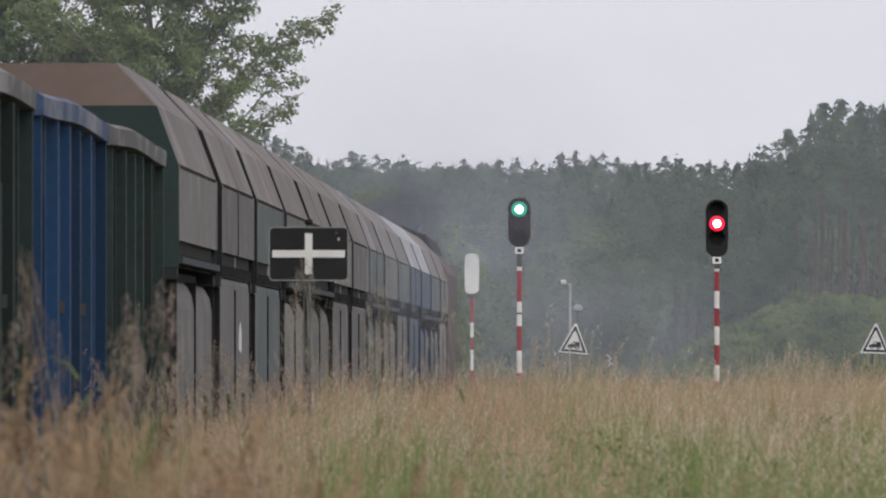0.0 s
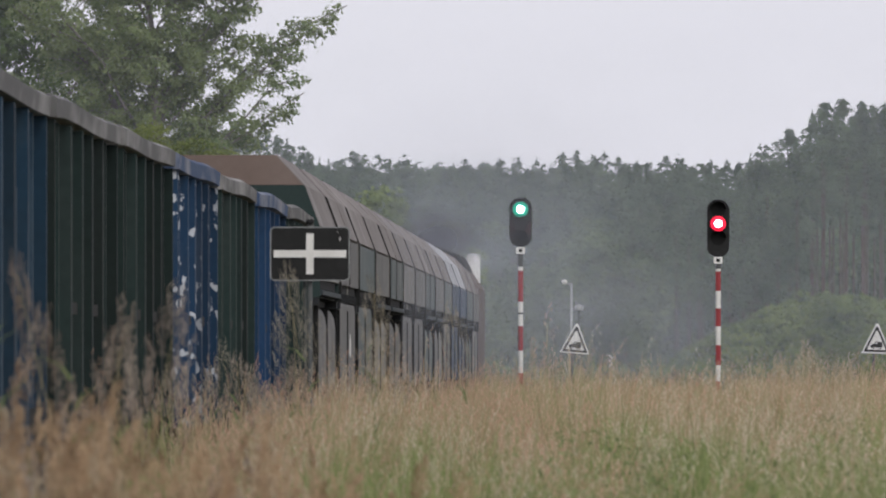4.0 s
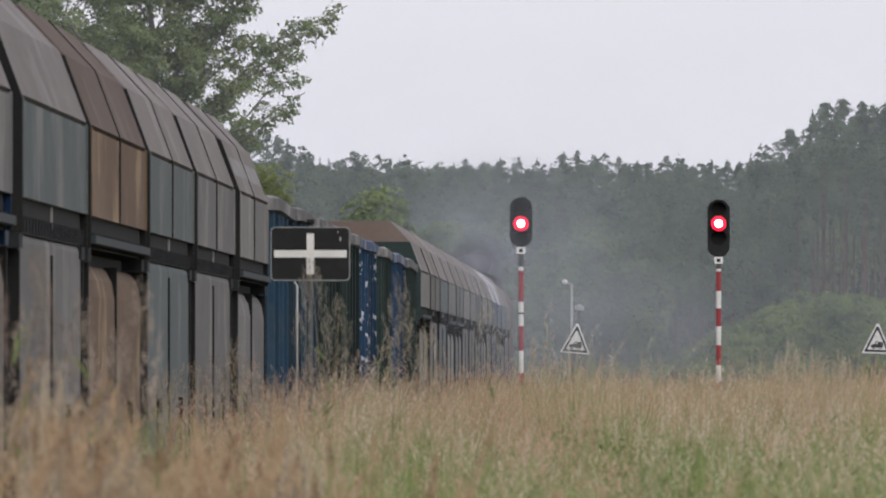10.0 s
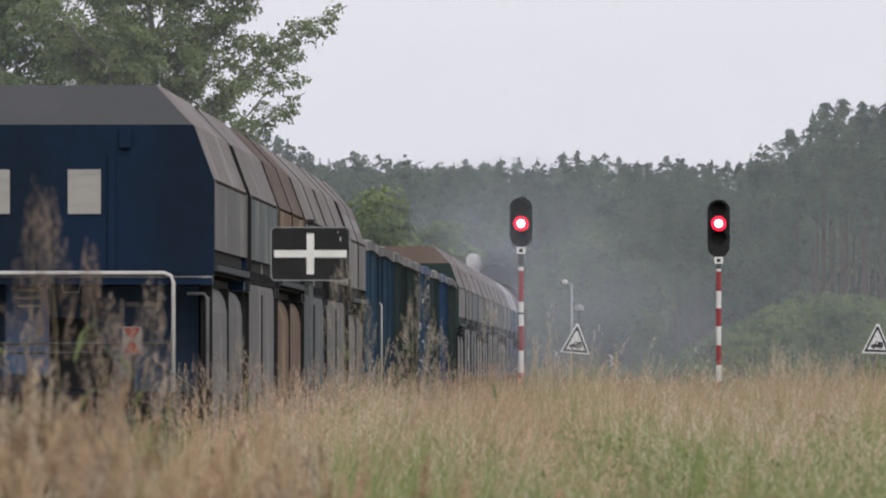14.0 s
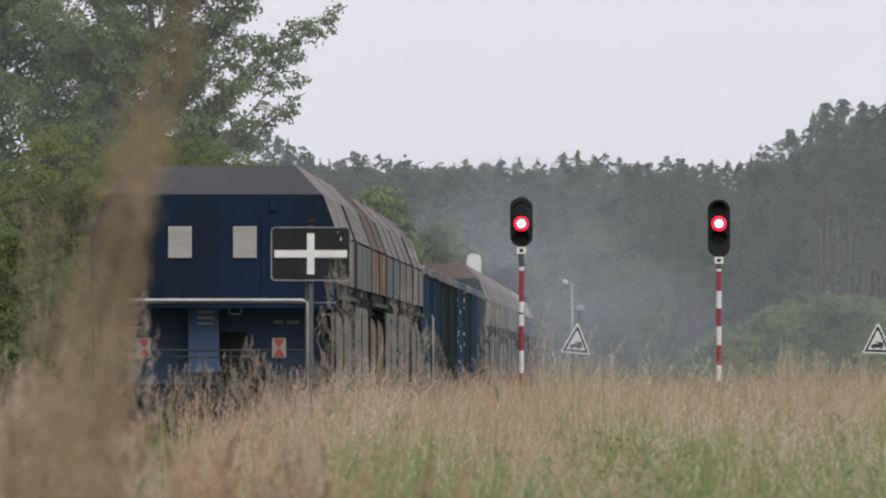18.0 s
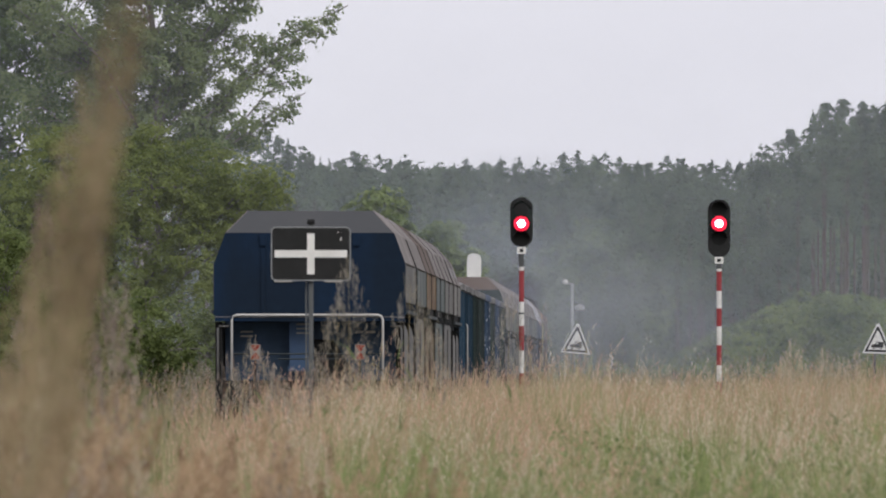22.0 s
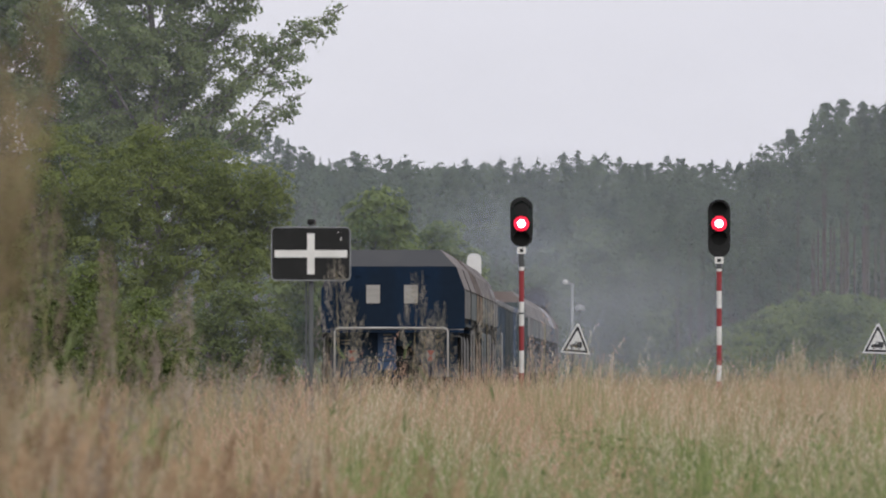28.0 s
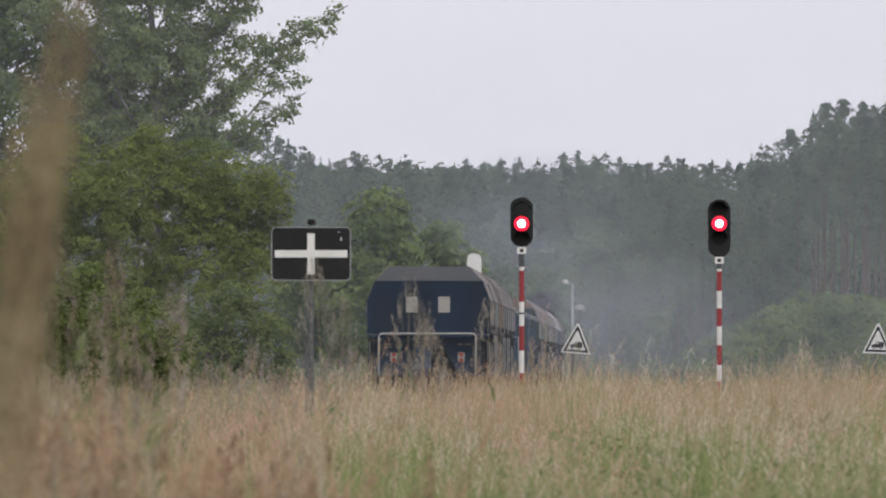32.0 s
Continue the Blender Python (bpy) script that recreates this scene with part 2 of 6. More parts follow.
M = {
    "grey": mat("weathered_grey", (0.145, 0.142, 0.138), 0.75, 0, 0.15, 1.6, STREAK, 9, 0.06, (0.22, 0.21, 0.20), 0.6, smear=((0.33, 0.30, 0.28), 0.75), vary=0.12),
    "lightgrey": mat("dusty_grey", (0.19, 0.183, 0.176), 0.75, 0, 0.15, 1.6, STREAK, 9, 0.06, (0.27, 0.265, 0.255), 0.6, smear=((0.36, 0.32, 0.28), 0.8), vary=0.12),
    "greengrey": mat("faded_green_grey", (0.10, 0.122, 0.123), 0.75, 0, 0.15, 1.6, STREAK, 9, 0.06, (0.155, 0.16, 0.155), 0.7, smear=((0.27, 0.26, 0.245), 0.7), vary=0.12),
    "brown": mat("faded_brown", (0.14, 0.09, 0.056), 0.75, 0, 0.18, 1.2, STREAK, 9, 0.06, (0.22, 0.155, 0.10), 0.8, smear=((0.46, 0.33, 0.19), 0.85), vary=0.12),
    "slope": mat("dusty_slope", (0.178, 0.158, 0.150), 0.8, 0, 0.15, 1.2, STREAK, 9, 0.06, (0.245, 0.222, 0.212), 0.8, smear=((0.36, 0.335, 0.33), 0.5), vary=0.12),
    "slopebrown": mat("brown_slope", (0.10, 0.072, 0.058), 0.8, 0, 0.15, 1.0, STREAK, 9, 0.06, (0.13, 0.10, 0.085), 0.7, smear=((0.20, 0.16, 0.14), 0.5)),
    "slopewhite": mat("bleached_slope", (0.34, 0.345, 0.365), 0.7, 0, 0.1, 1.0, STREAK, 9, 0.06, (0.50, 0.50, 0.52), 0.8),
    "endgrey": mat("end_slope_grey", (0.062, 0.064, 0.068), 0.75, 0, 0.1, 1.0, (1, 1, 1), 30, 0.1, (0.08, 0.08, 0.08), 0.5),
    "navy": mat("navy_paint", (0.0062, 0.022, 0.056), 0.6, 0, 0.22, 0.8, (1, 1, 0.35), 8, 0.05, (0.0060, 0.0135, 0.026), 0.9, dirt_cut=(0.42, 0.62), spec=0.12),
    # endblue and cabinet are lightened to offset the shade under the end ledge.
    "endblue": mat("end_blue", (0.06, 0.095, 0.15), 0.7, 0, 0.2, 1.2, (1, 1, 0.5), 10, 0.06, (0.04, 0.06, 0.085), 0.6, spec=0.15),
    "cabinet": mat("cabinet_blue", (0.06, 0.105, 0.19), 0.6, 0, 0.15, 1.4, (1, 1, 1), 25, 0.05),
    "reedseed": plant("reed_seed", (0.16, 0.115, 0.065), (0.40, 0.31, 0.18), None, 0.35, grain=7.0, patchy=2.4),
    # vary sets each rib apart in tone, standing in for shade between ribs.
    "blue": mat("worn_blue", (0.012, 0.036, 0.064), 0.7, 0, 0.25, 1.4, STREAK, 12, 0.12, (0.020, 0.034, 0.045), 0.8, spec=0.15, smear=((0.06, 0.08, 0.09), 0.5), vary=0.4),
    "brightblue": mat("bright_blue", (0.010, 0.034, 0.082), 0.65, 0, 0.25, 1.4, STREAK, 12, 0.12, (0.012, 0.030, 0.056), 0.6, spec=0.15, smear=((0.07, 0.10, 0.14), 0.5), vary=0.35),
    "steelblue": mat("steel_blue", (0.035, 0.06, 0.105), 0.6, 0, 0.15, 1.4, STREAK, 25, 0.1),
    "spotblue": mat("flaking_blue", (0.011, 0.032, 0.068), 0.65, 0, 0.2, 12.0, (1, 0.22, 0.75), 12, 0.12, (0.38, 0.40, 0.43), 1.0, dirt_cut=(0.61, 0.635), spec=0.15, smear=((0.05, 0.065, 0.09), 0.5), vary=0.35),
    "darkgreen": mat("dark_green", (0.013, 0.024, 0.022), 0.7, 0, 0.3, 1.4, STREAK, 12, 0.12, (0.028, 0.034, 0.032), 0.6, spec=0.12, vary=0.5),
    "endgreen": mat("end_green", (0.02, 0.036, 0.034), 0.65, 0, 0.15, 1.0, (1, 1, 1), 25, 0.1),
    "black": mat("soot_gap_black", (0.010, 0.010, 0.010), 0.85, 0, 0.3, 3, (1, 1, 1), 30, 0.15, (0.02, 0.018, 0.016), 0.6),
    "band": mat("band_dark", (0.016, 0.018, 0.020), 0.8, 0, 0.3, 3, (1, 1, 1), 30, 0.15, (0.035, 0.035, 0.036), 0.5),
    # Rib grey is lifted to paint in the haze over the far hoppers.
    "rib": mat("hazed_rib", (0.062, 0.060, 0.058), 0.8, 0, 0.3, 3, (1, 1, 1), 30, 0.15, (0.03, 0.03, 0.03), 0.6),
    "paleband": mat("worn_pale_band", (0.27, 0.26, 0.26), 0.8, 0, 0.12, 2.2, (1, 0.5, 2), 14, 0.06, (0.17, 0.155, 0.15), 1.0),
    "ledge": mat("ledge_steel", (0.036, 0.045, 0.05), 0.7, 0, 0.2, 3, (1, 1, 1), 30, 0.1),
    "rim": mat("dusty_rim", (0.13, 0.128, 0.127), 0.8, 0, 0.2, 2.2, (1, 0.25, 1), 18, 0.2, (0.34, 0.33, 0.32), 0.9),
    "rimblue": mat("blue_rim", (0.035, 0.07, 0.15), 0.7, 0, 0.2, 2.0, (1, 0.25, 1), 18, 0.2, (0.30, 0.30, 0.32), 0.95),
    "white": mat("white_paint", (0.72, 0.71, 0.68), 0.6, 0, 0.08, 5, (1, 1, 1), 60, 0.05, (0.5, 0.48, 0.45), 0.4),
    "railwhite": mat("worn_white", (0.52, 0.51, 0.49), 0.65, 0, 0.1, 5, (1, 1, 1), 60, 0.05, (0.33, 0.31, 0.29), 0.5),
    "plate": mat("pale_plate", (0.34, 0.325, 0.30), 0.7, 0, 0.08, 6, (0.3, 1, 3), 60, 0.05, (0.26, 0.25, 0.23), 0.6),
    "red": mat("red_paint", (0.29, 0.045, 0.05), 0.55, 0, 0.1, 5, (1, 1, 1), 60, 0.05),
    "tailboard": mat("tail_board_white", (0.25, 0.235, 0.215), 0.7, 0, 0.08, 6, (1, 1, 1), 60, 0.05, (0.17, 0.15, 0.135), 0.6),
    "signred": mat("reflective_red", (0.25, 0.05, 0.035), 0.6, 0, 0.1, 5, (1, 1, 1), 60, 0.05),
    "signblack": mat("sign_black", (0.016, 0.016, 0.016), 0.6, 0, 0.15, 8, (1, 1, 1), 60, 0.03, (0.03, 0.03, 0.03), 0.4, spec=0.2),
    "steel": mat("galvanised", (0.30, 0.31, 0.31), 0.5, 0.6, 0.1, 6, (1, 1, 1), 60, 0.05),
    "pole": mat("grey_pole", (0.085, 0.09, 0.09), 0.7, 0.0, 0.1, 6, (1, 1, 1), 60, 0.05),
    "rust": mat("rusty_rail", (0.12, 0.07, 0.045), 0.7, 0.3, 0.2, 4, (1, 1, 1), 50, 0.2),
    "ballast": mat("ballast", (0.16, 0.145, 0.13), 0.95, 0, 0.35, 2, (1, 1, 1), 18, 0.8, (0.09, 0.075, 0.06), 0.6),
    "sleeper": mat("sleeper", (0.22, 0.21, 0.20), 0.9, 0, 0.2, 3, (1, 1, 1), 30, 0.3),
    "ridge": mat("dark_wood", (0.05, 0.075, 0.05), 0.95, 0, 0.3, 0.5, (1, 1, 0.5), 2, 0.3, (0.03, 0.045, 0.032), 0.7),
    "soil": mat("field_soil", (0.10, 0.085, 0.045), 0.95, 0, 0.3, 0.4, (1, 1, 1), 6, 0.6, (0.06, 0.085, 0.03), 0.8),
    "bark": mat("bark", (0.22, 0.205, 0.185), 0.95, 0, 0.3, 3, (1, 1, 0.2), 20, 0.6),
    "pinebark": mat("pine_bark", (0.105, 0.085, 0.074), 0.95, 0, 0.25, 2, (1, 1, 0.2), 10, 0.4),
    "leaf": plant("poplar_leaf", (0.115, 0.18, 0.07), (0.225, 0.295, 0.12), (0.31, 0.365, 0.175), 0.5, grain=0.6, speck=0.5),
    "leafdark": plant("dark_leaf", (0.07, 0.115, 0.038), (0.14, 0.20, 0.065), None, 0.45, speck=0.5),
    "bushleaf": plant("bush_leaf", (0.098, 0.137, 0.042), (0.19, 0.243, 0.068), (0.28, 0.325, 0.098), 0.52, grain=0.6, speck=0.5),
    "shrubleaf": plant("shrub_leaf", (0.078, 0.112, 0.038), (0.15, 0.197, 0.064), (0.235, 0.285, 0.10), 0.52, grain=0.9, speck=0.6),
    # Far foliage: broad patches paint lit and shaded crowns into the leaf colour.
    "farleaf": plant("far_leaf", (0.055, 0.092, 0.050), (0.19, 0.245, 0.13), None, 0.45, grain=0.15, patchy=2.6, speck=0.35),
    "farbush": plant("far_bush", (0.05, 0.10, 0.04), (0.135, 0.20, 0.07), (0.24, 0.30, 0.105), 0.45, grain=0.33, patchy=2.4, speck=0.4),
    "needle": plant("pine_needle", (0.044, 0.080, 0.050), (0.150, 0.202, 0.128), None, 0.38, grain=0.2, patchy=2.6, speck=0.35),
    "blade": plant("grass_blade", (0.19, 0.20, 0.095), (0.41, 0.37, 0.215), (0.60, 0.51, 0.325), 0.5, grain=1.0, patchy=2.2, speck=0.45),
    "greenblade": plant("green_blade", (0.105, 0.168, 0.043), (0.215, 0.298, 0.087), (0.40, 0.44, 0.195), 0.5, grain=1.0, patchy=2.2, speck=0.5),
    "straw": plant("dry_straw", (0.33, 0.27, 0.15), (0.52, 0.44, 0.27), None, 0.4, grain=1.1, speck=0.5),
    "seed": plant("grass_seed", (0.45, 0.345, 0.23), (0.69, 0.56, 0.40), (0.86, 0.76, 0.59), 0.55, grain=0.9, patchy=2.2, speck=0.4),
    "redseed": plant("red_seed", (0.40, 0.20, 0.13), (0.64, 0.385, 0.26), (0.80, 0.565, 0.425), 0.55, grain=0.9, patchy=2.2, speck=0.4),
    "herb": plant("herb_leaf", (0.13, 0.18, 0.065), (0.22, 0.28, 0.105), (0.38, 0.40, 0.20), 0.5, grain=1.5, speck=0.6),
    "plume": plant("brown_plume", (0.205, 0.122, 0.067), (0.435, 0.285, 0.165), (0.63, 0.46, 0.30), 0.45, grain=9.0, patchy=2.8, speck=0.4),
    "weedseed": plant("weed_seed", (0.11, 0.08, 0.068), (0.53, 0.44, 0.36), None, 0.35, grain=7.0, patchy=2.2),
    "darkweed": plant("brown_weed", (0.10, 0.075, 0.06), (0.38, 0.29, 0.225), None, 0.35, grain=7.0, patchy=2.2),
    "mugwort": plant("pale_weed", (0.15, 0.135, 0.10), (0.52, 0.46, 0.375), None, 0.4, grain=7.0, patchy=2.2),
    "weedleaf": plant("weed_leaf", (0.13, 0.17, 0.07), (0.27, 0.31, 0.14), None, 0.45),
}


# ---- mesh helpers ----
def box(bm, x0, x1, y0, y1, z0, z1):
    v = [bm.verts.new((x, y, z)) for z in (z0, z1) for y in (y0, y1) for x in (x0, x1)]
    for f in ((0, 2, 3, 1), (4, 5, 7, 6), (0, 1, 5, 4), (2, 6, 7, 3), (0, 4, 6, 2), (1, 3, 7, 5)):
        bm.faces.new([v[i] for i in f])


def prism(bm, outline, axis, a, b):
    """An outline in two axes, drawn out along the third from a to b."""
    def at(p, s):
        return {"x": (s, p[0], p[1]), "y": (p[0], s, p[1]), "z": (p[0], p[1], s)}[axis]
    lo, hi = [bm.verts.new(at(p, a)) for p in outline], [bm.verts.new(at(p, b)) for p in outline]
    k = len(outline)
    bm.faces.new(lo)
    bm.faces.new(hi[::-1])
    for i in range(k):
        bm.faces.new((lo[i], hi[i], hi[(i + 1) % k], lo[(i + 1) % k]))


def tube(bm, points, radius, sides=8, taper=1.0):
    """A round bar through points."""
    pts = [Vector(p) for p in points]
    rings = []
    for i, p in enumerate(pts):
        d = (pts[min(i + 1, len(pts) - 1)] - pts[max(i - 1, 0)]).normalized()
        u = d.orthogonal().normalized()
        if abs(d.z) < 0.9:
            u = d.cross(Vector((0, 0, 1))).normalized()
        w = d.cross(u)
        r = radius * (1 + (taper - 1) * i / (len(pts) - 1))
        rings.append([bm.verts.new(p + r * (math.cos(6.28318 * k / sides) * u + math.sin(6.28318 * k / sides) * w)) for k in range(sides)])
    for a, b in zip(rings, rings[1:]):
        for k in range(sides):
            bm.faces.new((a[k], a[(k + 1) % sides], b[(k + 1) % sides], b[k]))
    bm.faces.new(rings[0][::-1])
    bm.faces.new(rings[-1])


def rounded(w, h, r, k=4):
    """The outline of a rounded rectangle round the origin."""
    out = []
    for cx, cz, a in ((w / 2 - r, h / 2 - r, 0), (-w / 2 + r, h / 2 - r, 90), (-w / 2 + r, -h / 2 + r, 180), (w / 2 - r, -h / 2 + r, 270)):
        for i in range(k + 1):
            t = radians(a + 90 * i / k)
            out.append((cx + r * math.cos(t), cz + r * math.sin(t)))
    return out


def finish(bm, name, material, smooth=False):
    bmesh.ops.recalc_face_normals(bm, faces=bm.faces)
    me = bpy.data.meshes.new(name)
    bm.to_mesh(me)
    bm.free()
    for m in material if isinstance(material, (list, tuple)) else [material]:
        me.materials.append(m)
    if smooth:
        me.shade_smooth()
    return me


def part(name, bm, material, parent, label="", smooth=False):
    """Links a bmesh (or a ready mesh) as one mesh object under a thing or a part."""
    ob = new(name, bm if isinstance(bm, bpy.types.Mesh) else finish(bm, name, material, smooth))
    ob.parent = parent
    return tagged(ob, label)


def thing(name, m, label, category, group=""):
    ob = new(name)
    ob.matrix_basis = m
    ob.empty_display_size = 0.2
    return tagged(ob, label, category, group)


def raw_mesh(name, verts, faces, material):
    """A mesh from arrays; faces is an array of quads or of triangles."""
    me = bpy.data.meshes.new(name)
    verts, faces = np.asarray(verts, np.float32), np.asarray(faces, np.int32)
    k = faces.shape[1]
    me.vertices.add(len(verts))
    me.vertices.foreach_set("co", verts.ravel())
    me.loops.add(faces.size)
    me.loops.foreach_set("vertex_index", faces.ravel())
    me.polygons.add(len(faces))
    me.polygons.foreach_set("loop_start", np.arange(0, faces.size, k, dtype=np.int32))
    me.update(calc_edges=True)
    me.materials.append(material)
    return me


def leaves(name, centres, size, material, rng, facing=None, long=1.5, loose=0.45):
    """Many small leaves: a rhombus at each centre, turned at random or loosely along its facing."""
    n = len(centres)
    a = rng.normal(size=(n, 3))
    if facing is not None:
        nrm = facing + rng.normal(size=(n, 3)) * loose
        a = np.cross(nrm, a)
        b = np.cross(nrm, a)
    else:
        b = np.cross(a, rng.normal(size=(n, 3)))
    a /= np.linalg.norm(a, axis=1)[:, None] + 1e-9
    b /= np.linalg.norm(b, axis=1)[:, None] + 1e-9
    s = (np.asarray(size) * rng.uniform(0.6, 1.3, n))[:, None]
    c = np.asarray(centres)
    v = np.stack([c - a * s * long / 2, c + b * s / 2, c + a * s * long / 2, c - b * s / 2], 1).reshape(-1, 3)
    return raw_mesh(name, v, np.arange(4 * n).reshape(n, 4), material)


def sprays(rng, centre, out, radius, count, up=0.6, thick=0.14, dome=0.6):
    """Leafy twigs: domed plates of leaf places round each centre, tipped outwards. Gives places and facings."""
    n = len(centre)
    nrm = out * (1 - up) + np.array((0, 0, up))
    nrm /= np.linalg.norm(nrm, axis=1)[:, None] + 1e-9
    a = np.cross(nrm, rng.normal(size=(n, 3)))
    a /= np.linalg.norm(a, axis=1)[:, None] + 1e-9
    b = np.cross(nrm, a)
    q = np.sqrt(rng.uniform(0, 1, (n, count)))
    th = rng.uniform(0, 6.2832, (n, count))
    side = (a[:, None] * np.cos(th)[..., None] + b[:, None] * np.sin(th)[..., None]) * q[..., None]
    rad = radius[:, None, None]
    pts = centre[:, None] + side * rad + nrm[:, None] * (rng.normal(size=(n, count)) * thick - dome * 0.6 * q ** 2)[..., None] * rad
    return pts.reshape(-1, 3), (nrm[:, None] + dome * side).reshape(-1, 3)


def motions_for(ob, rows):
    MOVES.append((ob, rows))


MOVES = []

# ---- ground and track ----
bm = bmesh.new()
bmesh.ops.create_grid(bm, x_segments=40, y_segments=60, size=1)
for v in bm.verts:
    v.co = Vector((v.co.x * 2500, 1900 + v.co.y * 2600, 0))
tagged(new("ground", finish(bm, "ground", M["soil"])), "rough open field of dry soil and grass", "ground", kind="structure")

bm = bmesh.new()
prism(bm, [(AXIS_X - 2.6, 0.002), (AXIS_X - 1.6, 0.14), (AXIS_X + 1.6, 0.14), (AXIS_X + 2.6, 0.002)], "y", -500, 2600)
tagged(new("track_bed", finish(bm, "track_bed", M["ballast"])), "low bed of grey-brown ballast under the track", "track bed", kind="structure")
for side in (-1, 1):
    bm = bmesh.new()
    x = AXIS_X + side * 0.755
    prism(bm, [(x - 0.07, 0.145), (x + 0.07, 0.145), (x + 0.036, 0.18), (x + 0.036, RAIL_Z), (x - 0.036, RAIL_Z), (x - 0.036, 0.18)], "y", -500, 2600)
    tagged(new("rail", finish(bm, "rail", M["rust"])), "rusty steel rail on concrete sleepers", "rail", "rails", "structure")
v, f = [], []
for i in range(2200):
    y, b = -200 + i * 0.65, len(v)
    for z in (0.08, 0.150):
        for dx, dy in ((-1.25, -0.12), (1.25, -0.12), (1.25, 0.12), (-1.25, 0.12)):
            v.append((AXIS_X + dx, y + dy, z))
    f += [(b + 4, b + 5, b + 6, b + 7), (b, b + 1, b + 5, b + 4), (b + 1, b + 2, b + 6, b + 5), (b + 2, b + 3, b + 7, b + 6), (b + 3, b, b + 4, b + 7)]
tagged(new("sleepers", raw_mesh("sleepers", v, f, M["sleeper"])), "long row of grey concrete sleepers in ballast", "sleepers", kind="stuff")


# ---- the train ----
def wheelset_mesh():
    bm = bmesh.new()
    for s in (-1, 1):
        tube(bm, [(s * 0.70, 0, 0), (s * 0.74, 0, 0), (s * 0.745, 0, 0), (s * 0.83, 0, 0)], 0.46, 20)
    tube(bm, [(-0.95, 0, 0), (0.95, 0, 0)], 0.08, 10)
    return finish(bm, "wheelset", M["rust"])


def bogie_frame_mesh():
    bm = bmesh.new()
    for s in (-1, 1):
        prism(bm, [(-1.25, 0.42), (-1.25, 0.62), (-0.6, 0.72), (-0.4, 0.8), (0.4, 0.8), (0.6, 0.72), (1.25, 0.62), (1.25, 0.42), (0.5, 0.35), (-0.5, 0.35)],
              "x", s * 0.98 - 0.06, s * 0.98 + 0.06)
        for y in (-0.9, 0.9):
            box(bm, s * 1.0 - 0.12, s * 1.0 + 0.12, y - 0.16, y + 0.16, 0.30, 0.58)
    box(bm, -1.0, 1.0, -0.25, 0.25, 0.5, 0.88)
    return finish(bm, "bogie", M["black"])


WHEELSET, BOGIE = wheelset_mesh(), bogie_frame_mesh()


def buffer_mesh():
    bm = bmesh.new()
    tube(bm, [(0, 0, 0), (0, 0.35, 0)], 0.10, 12)
    tube(bm, [(0, 0.35, 0), (0, 0.36, 0), (0, 0.60, 0)], 0.07, 12)
    tube(bm, [(0, 0.60, 0), (0, 0.64, 0)], 0.23, 16)
    return finish(bm, "buffer", M["black"])


BUFFER = buffer_mesh()


def running_gear(wagon, half, bogie_at):
    for s in (-1, 1):
        b = part("bogie", BOGIE, None, wagon)
        b.location = (0, s * bogie_at, 0)
        for y in (-0.9, 0.9):
            w = part("wheelset", WHEELSET, None, b)
            w.location = (0, y, 0.46)
        for x in (-0.875, 0.875):
            p = part("buffer", BUFFER, None, wagon)
            p.matrix_basis = pose(x, s * half, 1.06, 0, 0, 0 if s > 0 else 180)


def at_train(sec):
    """The pose of a wagon whose middle is sec seconds of running ahead of the camera at the start."""
    return pose(AXIS_X, SPEED * sec, RAIL_Z)


def run(wagon, sec):
    motions_for(wagon, [(0, at_train(sec)), (16, at_train(sec + 16)), (32, at_train(sec + 32))])


# end outline of the hopper body, half width and height over the rail
H_TOP, H_END, H_SH, H_BOT, H_BOX = 3.98, 3.62, 3.13, 2.53, 2.31
W_TOP, W_END, W_SH = 0.99, 1.325, 1.505


def half_width(z):
    if z < H_SH:
        return W_SH
    if z < H_END:
        return W_SH + (W_END - W_SH) * (z - H_SH) / (H_END - H_SH)
    return W_END + (W_TOP - W_END) * (z - H_END) / (H_TOP - H_END)


